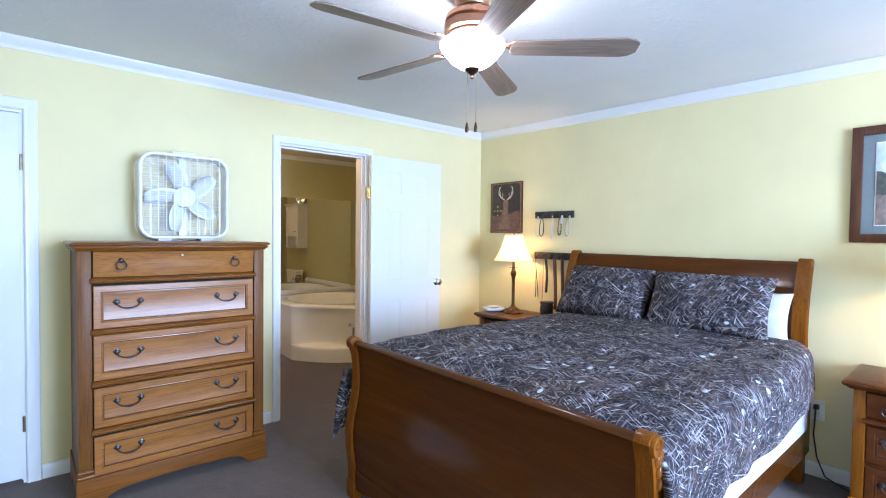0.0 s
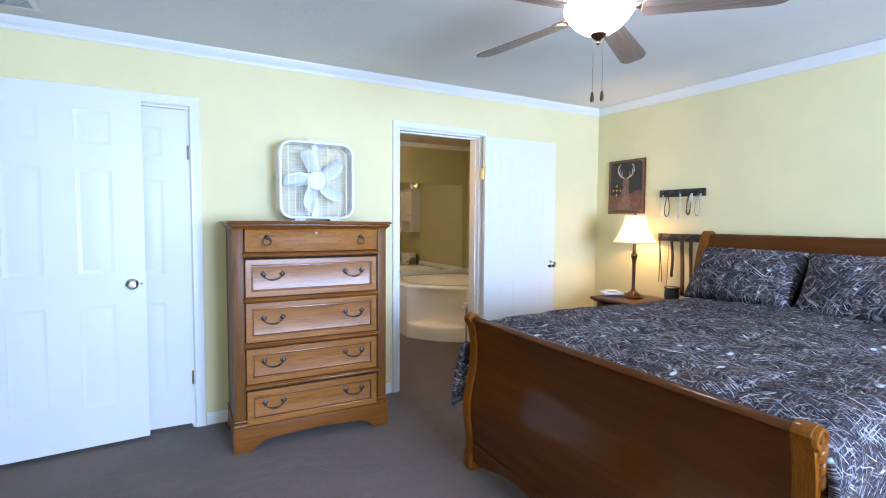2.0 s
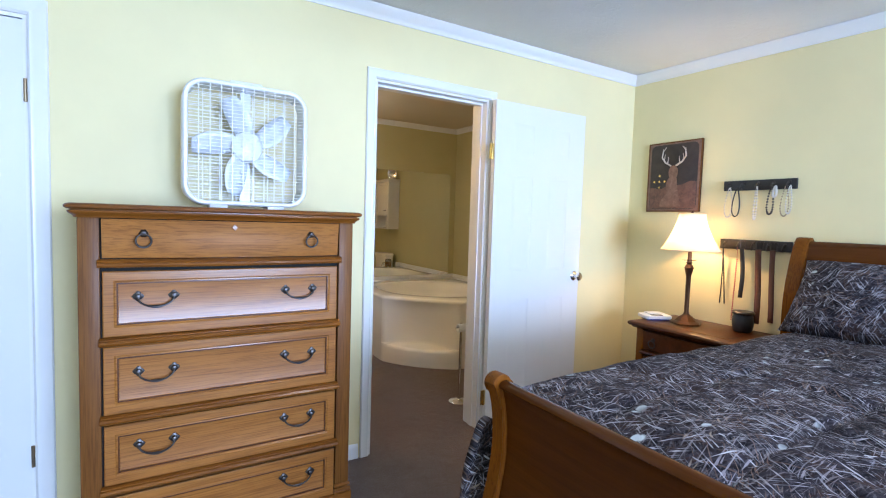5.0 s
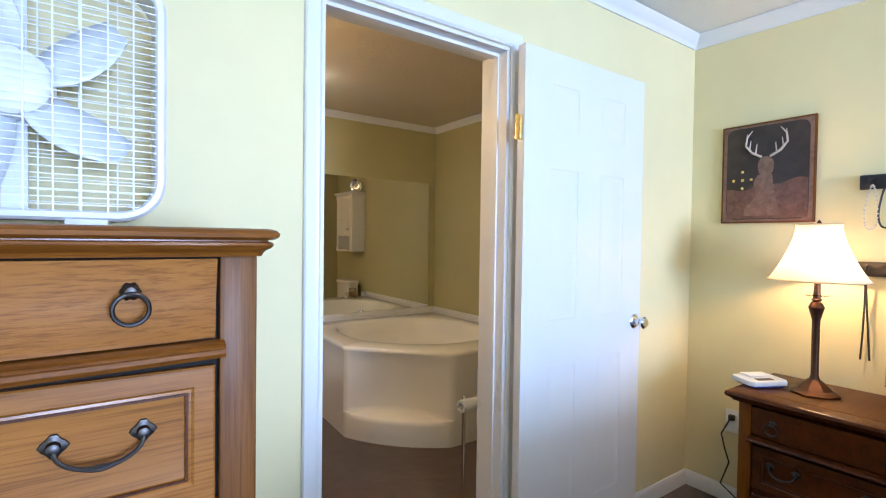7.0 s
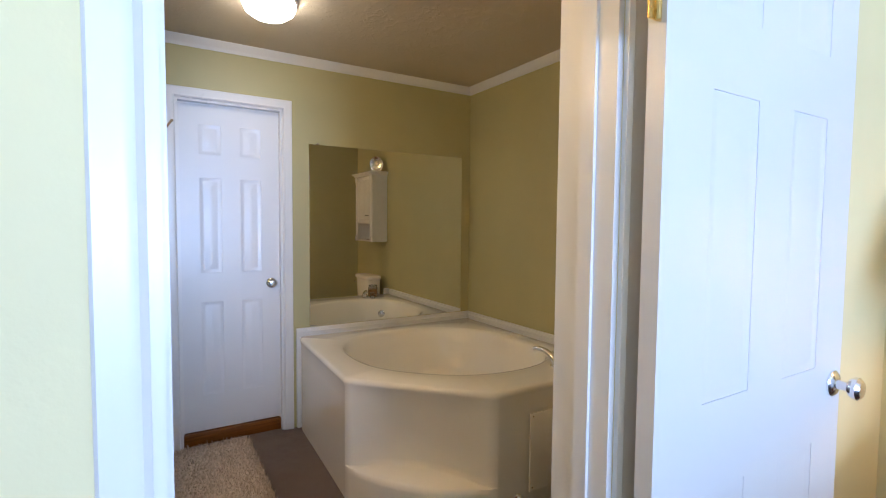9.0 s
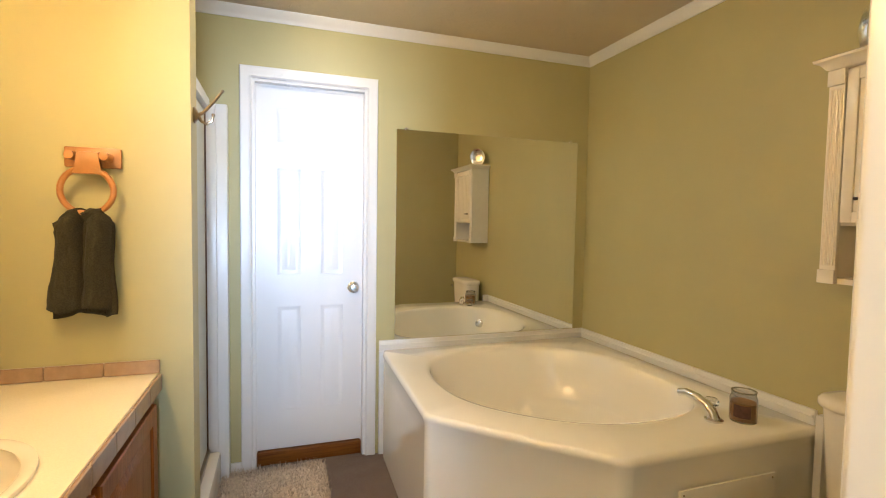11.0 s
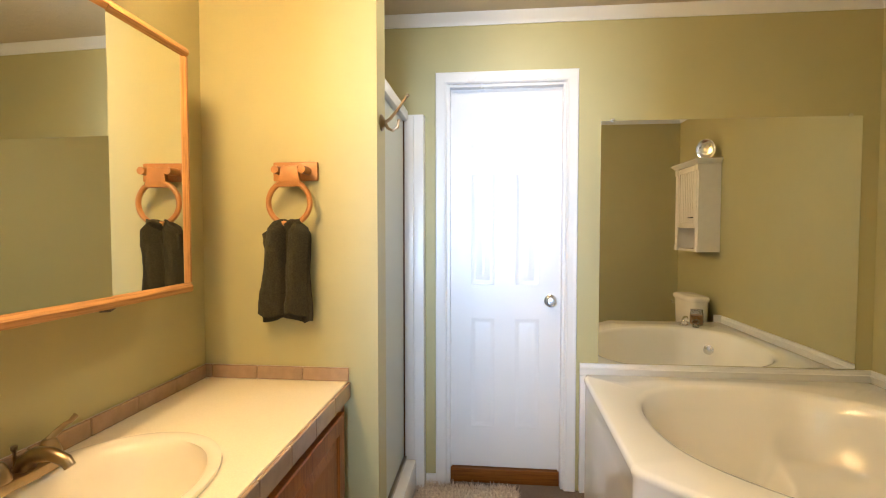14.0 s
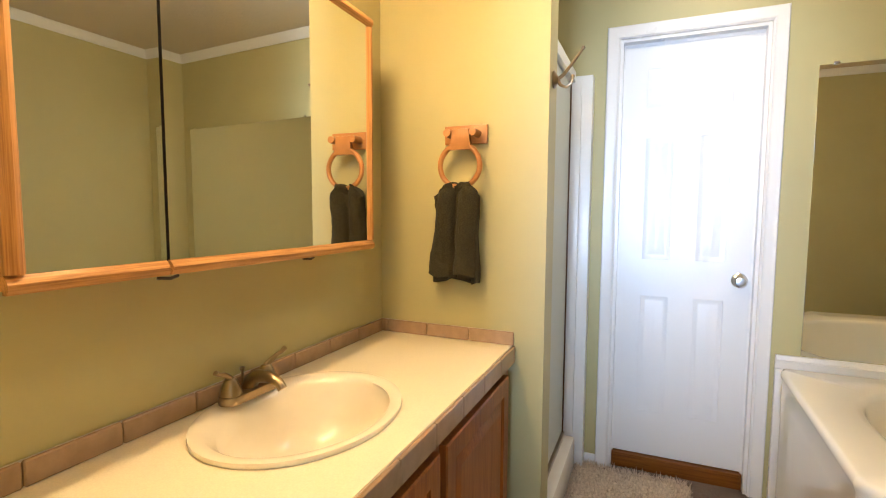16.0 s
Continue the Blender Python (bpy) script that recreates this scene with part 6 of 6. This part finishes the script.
countertop()


def basin():
    t = thing("sink", (SX, SYC, CT), 0, "cream oval drop-in sink", "sink")
    prof = [(0.985, 0.0), (1.0, 0.004), (0.995, 0.011), (0.965, 0.012), (0.90, 0.010), (0.865, 0.005), (0.845, -0.006), (0.80, -0.045), (0.72, -0.085), (0.58, -0.118), (0.38, -0.136), (0.12, -0.142), (0.0, -0.142)]
    bm = bmesh.new()
    rings = []
    for q, z in prof[:-1]:
        rings.append([(q * SRX * math.cos(2 * math.pi * k / 64) + (0.022 if q < 0.86 else 0.0), q * SRY * math.sin(2 * math.pi * k / 64), z) for k in range(64)])
    loft(rings, bm, caps=(False, True))
    part("bowl", bm, CERAM, t, "glossy cream bowl", 60)
    part("drain", lathe([(0, -0.139), (0.02, -0.139), (0.022, -0.141)], 20, (0.022, 0, 0)), CHROME, t)


basin()


def faucet():
    t = thing("faucet", (1.606, 4.822, CT + 0.010), 0, "brushed nickel two-handle faucet behind the sink", "faucet")
    part("deck_plate", prism([(0.026 * math.cos(a) if abs(math.sin(a)) < 2 else 0, (0.052 if math.sin(a) >= 0 else -0.052) + 0.026 * math.sin(a)) for a in [2 * math.pi * k / 32 for k in range(32)]], 0.020, "XY", 0.0, bevel=0.005), NICKEL, t)
    for sy in (-1, 1):
        po = part("handle_post", lathe([(0.0225, 0.018), (0.022, 0.026), (0.018, 0.040), (0.014, 0.050), (0.010, 0.055), (0, 0.057)], 24, (0, sy * 0.052, 0)), NICKEL, t)
        part("lever", tube([(0.0, sy * 0.052, 0.052), (0.006, sy * 0.064, 0.064), (0.010, sy * 0.078, 0.073), (0.012, sy * 0.090, 0.076), (0.014, sy * 0.102, 0.084)], [0.008, 0.0065, 0.005, 0.005, 0.006], 10, None, False, 0.8), NICKEL, po, "curved lever handle")
    part("spout", tube([(0.0, 0, 0.015), (0.006, 0, 0.034), (0.026, 0, 0.048), (0.058, 0, 0.050), (0.086, 0, 0.040), (0.095, 0, 0.028)], [0.018, 0.017, 0.015, 0.013, 0.011, 0.010], 14), NICKEL, t, "low arched spout")
    part("lift_rod", lathe([(0.003, 0.02), (0.003, 0.052), (0.006, 0.055), (0.006, 0.061), (0, 0.063)], 10, (-0.020, 0, 0)), NICKEL, t)


faucet()


def medicine_cabinet():
    y0, y1, z0, z1 = 4.366, 5.256, 1.142, 1.800
    fx, bx = 1.660, VX + 0.001
    t = thing("medicine_cabinet", (0, 0, 0), 0, "oak-framed three-door mirrored medicine cabinet above the sink", "cabinet")
    part("case", boxes((bx, fx - 0.010, y0 + 0.004, y1 - 0.004, z0 + 0.004, z1 - 0.004)), MCOAK, t, smooth=0)
    # black sheet that paints the shade in the gaps between the doors
    part("backing", boxes((fx - 0.0095, fx - 0.006, y0 + 0.01, y1 - 0.01, z0 + 0.01, z1 - 0.01)), BLACK, t)
    cuts = [y0, 4.597, 4.970, y1]
    for k in range(3):
        a, c = cuts[k] + (0.0 if k == 0 else 0.003), cuts[k + 1] - (0.0 if k == 2 else 0.003)
        la, lc = (0.024 if k == 0 else 0.0), (0.024 if k == 2 else 0.0)
        dr = part("mirror_door", boxes((fx - 0.005, fx, a + la, c - lc, z0 + 0.026, z1 - 0.026)), MIRROR, t, "mirrored door", 0)
        prof = [(0, 0), (0, 0.009), (0.005, 0.013), (0.014, 0.014), (0.021, 0.009), (0.026, 0.004), (0.026, 0)]
        for zz, way in ((z0, 1), (z1, -1)):
            bm = bmesh.new()
            loft([[(fx - 0.005 + dd, y, zz + way * u) for u, dd in prof] for y in (a, c)], bm)
            part("frame_rail", bm, MCOAK, dr)
        if k in (0, 2):
            yy, way = (a, 1) if k == 0 else (c, -1)
            bm = bmesh.new()
            loft([[(fx - 0.005 + dd, yy + way * u, z) for u, dd in prof] for z in (z0 + 0.0265, z1 - 0.0265)], bm)
            part("frame_stile", bm, MCOAKZ, dr)
        # two doors stand a finger's breadth ajar at their common edge
        if k:
            hy, ajar = ((a, -2.0) if k == 1 else (c, 1.5))
            dr.matrix_local = Matrix.Translation((fx, hy, 0)) @ Matrix.Rotation(radians(ajar), 4, "Z") @ Matrix.Translation((-fx, -hy, 0))
    for yy in (4.597, 4.970):
        part("catch", tube([(fx - 0.004, yy - 0.02, z0 - 0.004), (fx + 0.004, yy, z0 - 0.006), (fx - 0.004, yy + 0.02, z0 - 0.004)], 0.003, 6), PEWTER, t)


medicine_cabinet()


def vanity_light():
    t = thing("vanity_light", (0, 0, 0), 0, "oak bar light with glowing globes above the medicine cabinet", "light fixture")
    part("bar", boxes((VX + 0.001, VX + 0.055, 4.33, 5.12, 1.868, 1.950), bevel=0.008), MCOAK, t, "oak light bar")
    part("bar_trim", boxes((VX + 0.055, VX + 0.062, 4.35, 5.10, 1.890, 1.930), bevel=0.003), BRASS, t)
    for y in (4.37, 4.61, 4.85):
        part("arm", tube([(VX + 0.060, y, 1.935), (VX + 0.14, y, 1.945), (VX + 0.17, y, 1.955)], 0.010, 10), BRASS, t)
        part("socket", lathe([(0.024, 0.0), (0.026, 0.02), (0.018, 0.03), (0, 0.03)], 20, (VX + 0.168, y, 1.955), "X"), BRASS, t)
        part("globe", lathe([(0.0, 0.0), (0.02, 0.002), (0.043, 0.020), (0.05, 0.045), (0.043, 0.070), (0.02, 0.088), (0.0, 0.09)], 24, (VX + 0.199, y, 1.955), "X"), GLOW_VAN, t, "glowing globe bulb")


vanity_light()

t = thing("ceiling_light", (2.630, 5.715, 0), 0, "round glowing glass dome light on the bathroom ceiling", "light fixture")
part("pan", lathe([(0, CB - 0.001), (0.125, CB - 0.001), (0.128, CB - 0.015), (0.12, CB - 0.022), (0, CB - 0.022)], 40), PLAST, t)
part("dome", lathe([(0.115, CB - 0.022), (0.12, CB - 0.035), (0.108, CB - 0.062), (0.075, CB - 0.085), (0.03, CB - 0.095), (0, CB - 0.097)], 40), GLOW_DOME, t, "glowing glass dome")

t = thing("towel_ring", (1.869, DVY - 0.0005, 1.495), 0, "oak towel ring on a wooden plate", "towel ring")
part("plate", boxes((-0.072, 0.072, -0.016, 0.0, -0.030, 0.030), bevel=0.005), RINGW, t)
part("peg", lathe([(0.0, -0.072), (0.012, -0.070), (0.013, -0.02), (0.010, -0.016)], 14, (-0.042, 0, 0), "Y"), RINGW, t)
part("peg", lathe([(0.0, -0.072), (0.012, -0.070), (0.013, -0.02), (0.010, -0.016)], 14, (0.042, 0, 0), "Y"), RINGW, t)
part("yoke", prism([(-0.030, 0.012), (0.030, 0.012), (0.026, -0.02), (0.040, -0.052), (-0.040, -0.052), (-0.026, -0.02)], 0.016, "XZ", -0.062, bevel=0.004), RINGW, t)
part("ring", tube([(-0.004 + 0.066 * math.sin(2 * math.pi * k / 36), -0.054, -0.100 + 0.066 * math.cos(2 * math.pi * k / 36)) for k in range(36)], 0.0085, 10, None, True), RINGW, t, "round oak ring")


def towel():
    bm = bmesh.new()
    for layer, (yo, z1, wob) in enumerate(((-0.080, -0.446, 0.0), (-0.034, -0.464, 1.6))):
        rows = []
        for i in range(41):
            v = i / 40
            row = []
            for j in range(41):
                u = -1 + 2 * j / 40
                w = 0.046 + 0.020 * min(1.0, 9 * v) ** 0.6 + 0.012 * v + 0.003 * math.sin(9 * v)
                crease = -0.026 * math.exp(-((u + 0.05 - 0.12 * v) / 0.10) ** 2) * (1 - 0.45 * v)
                fold = 0.013 * math.cos(u * 5.6 + wob + 0.4 * v) * (1 - 0.4 * v) + 0.006 * noise.noise((u * 3, v * 7, layer * 3.1)) + 0.003 * noise.noise((u * 9, v * 16, layer))
                band = 0.005 * (0.70 < v < 0.725) + 0.005 * (0.80 < v < 0.825) - 0.002 * (0.725 <= v <= 0.80)
                z = -0.150 + (z1 + 0.150) * v + 0.006 * math.sin(u * 4 + 2 * layer) * v - (0.020 * u ** 4 + 0.008 * math.exp(-(u / 0.16) ** 2)) * max(0.0, 1 - 5 * v)
                pull = (0.026 if layer == 0 else -0.020) * max(0.0, 1 - 9 * v)
                round_edge = 0.016 * u ** 4 * (1 if layer == 0 else -1)
                row.append((u * w - 0.008 - 0.020 * v + layer * 0.014 * v, yo + fold - (crease if layer == 0 else 0) + pull + round_edge - (band if layer == 0 else 0), z))
            rows.append(row)
        loft(rows, bm, closed=False)
    t = part("hand_towel", bm, TOWEL, None, "", 60)
    mod = t.modifiers.new("thick", "SOLIDIFY")
    mod.thickness = 0.016
    t.matrix_world = pose(1.869, DVY, 1.495)
    return tagged(t, "dark olive terry hand towel hanging from the ring", "towel")


towel()


def rug():
    bm = bmesh.new()
    x0, x1, y0, y1 = 2.118, 2.615, 5.63, 6.41
    nx, ny = 40, 60
    rows = []
    for i in range(nx + 1):
        row = []
        for j in range(ny + 1):
            u, v = i / nx, j / ny
            x, y = x0 + (x1 - x0) * u, y0 + (y1 - y0) * v
            edge = min(u, 1 - u, v, 1 - v)
            wob = 0.012 * noise.noise((x * 9, y * 9, 0))
            row.append((x + wob, y + 0.012 * noise.noise((x * 9, y * 9, 4)), 0.004 + min(1, edge * 14) * (0.016 + 0.010 * noise.noise((x * 60, y * 60, 1)))))
        rows.append(row)
    loft(rows, bm, closed=False)
    t = part("bath_rug", bm, RUGM, None, "", 60)
    tagged(t, "beige shag bath rug on the carpet by the door", "rug")
    verts, faces = [], []
    rnd = random.Random(4)
    for k in range(7000):
        x, y = rnd.uniform(x0 - 0.008, x1 + 0.008), rnd.uniform(y0 - 0.008, y1 + 0.008)
        a, lean, h, w = rnd.uniform(0, 6.28), rnd.uniform(0.006, 0.022), rnd.uniform(0.024, 0.042), 0.0035
        n = len(verts)
        for s in range(3):
            b = a + 2.09 * s
            verts.append((x + w * math.cos(b), y + w * math.sin(b), 0.008))
        verts.append((x + lean * math.cos(a), y + lean * math.sin(a), h))
        faces += [(n, n + 1, n + 3), (n + 1, n + 2, n + 3), (n + 2, n, n + 3)]
    me = bpy.data.meshes.new("shag")
    me.from_pydata(verts, [], faces)
    me.materials.append(RUGM)
    ob = new("shag", me)
    ob.parent = t
    tagged(ob, "shaggy beige pile", kind="stuff")


rug()
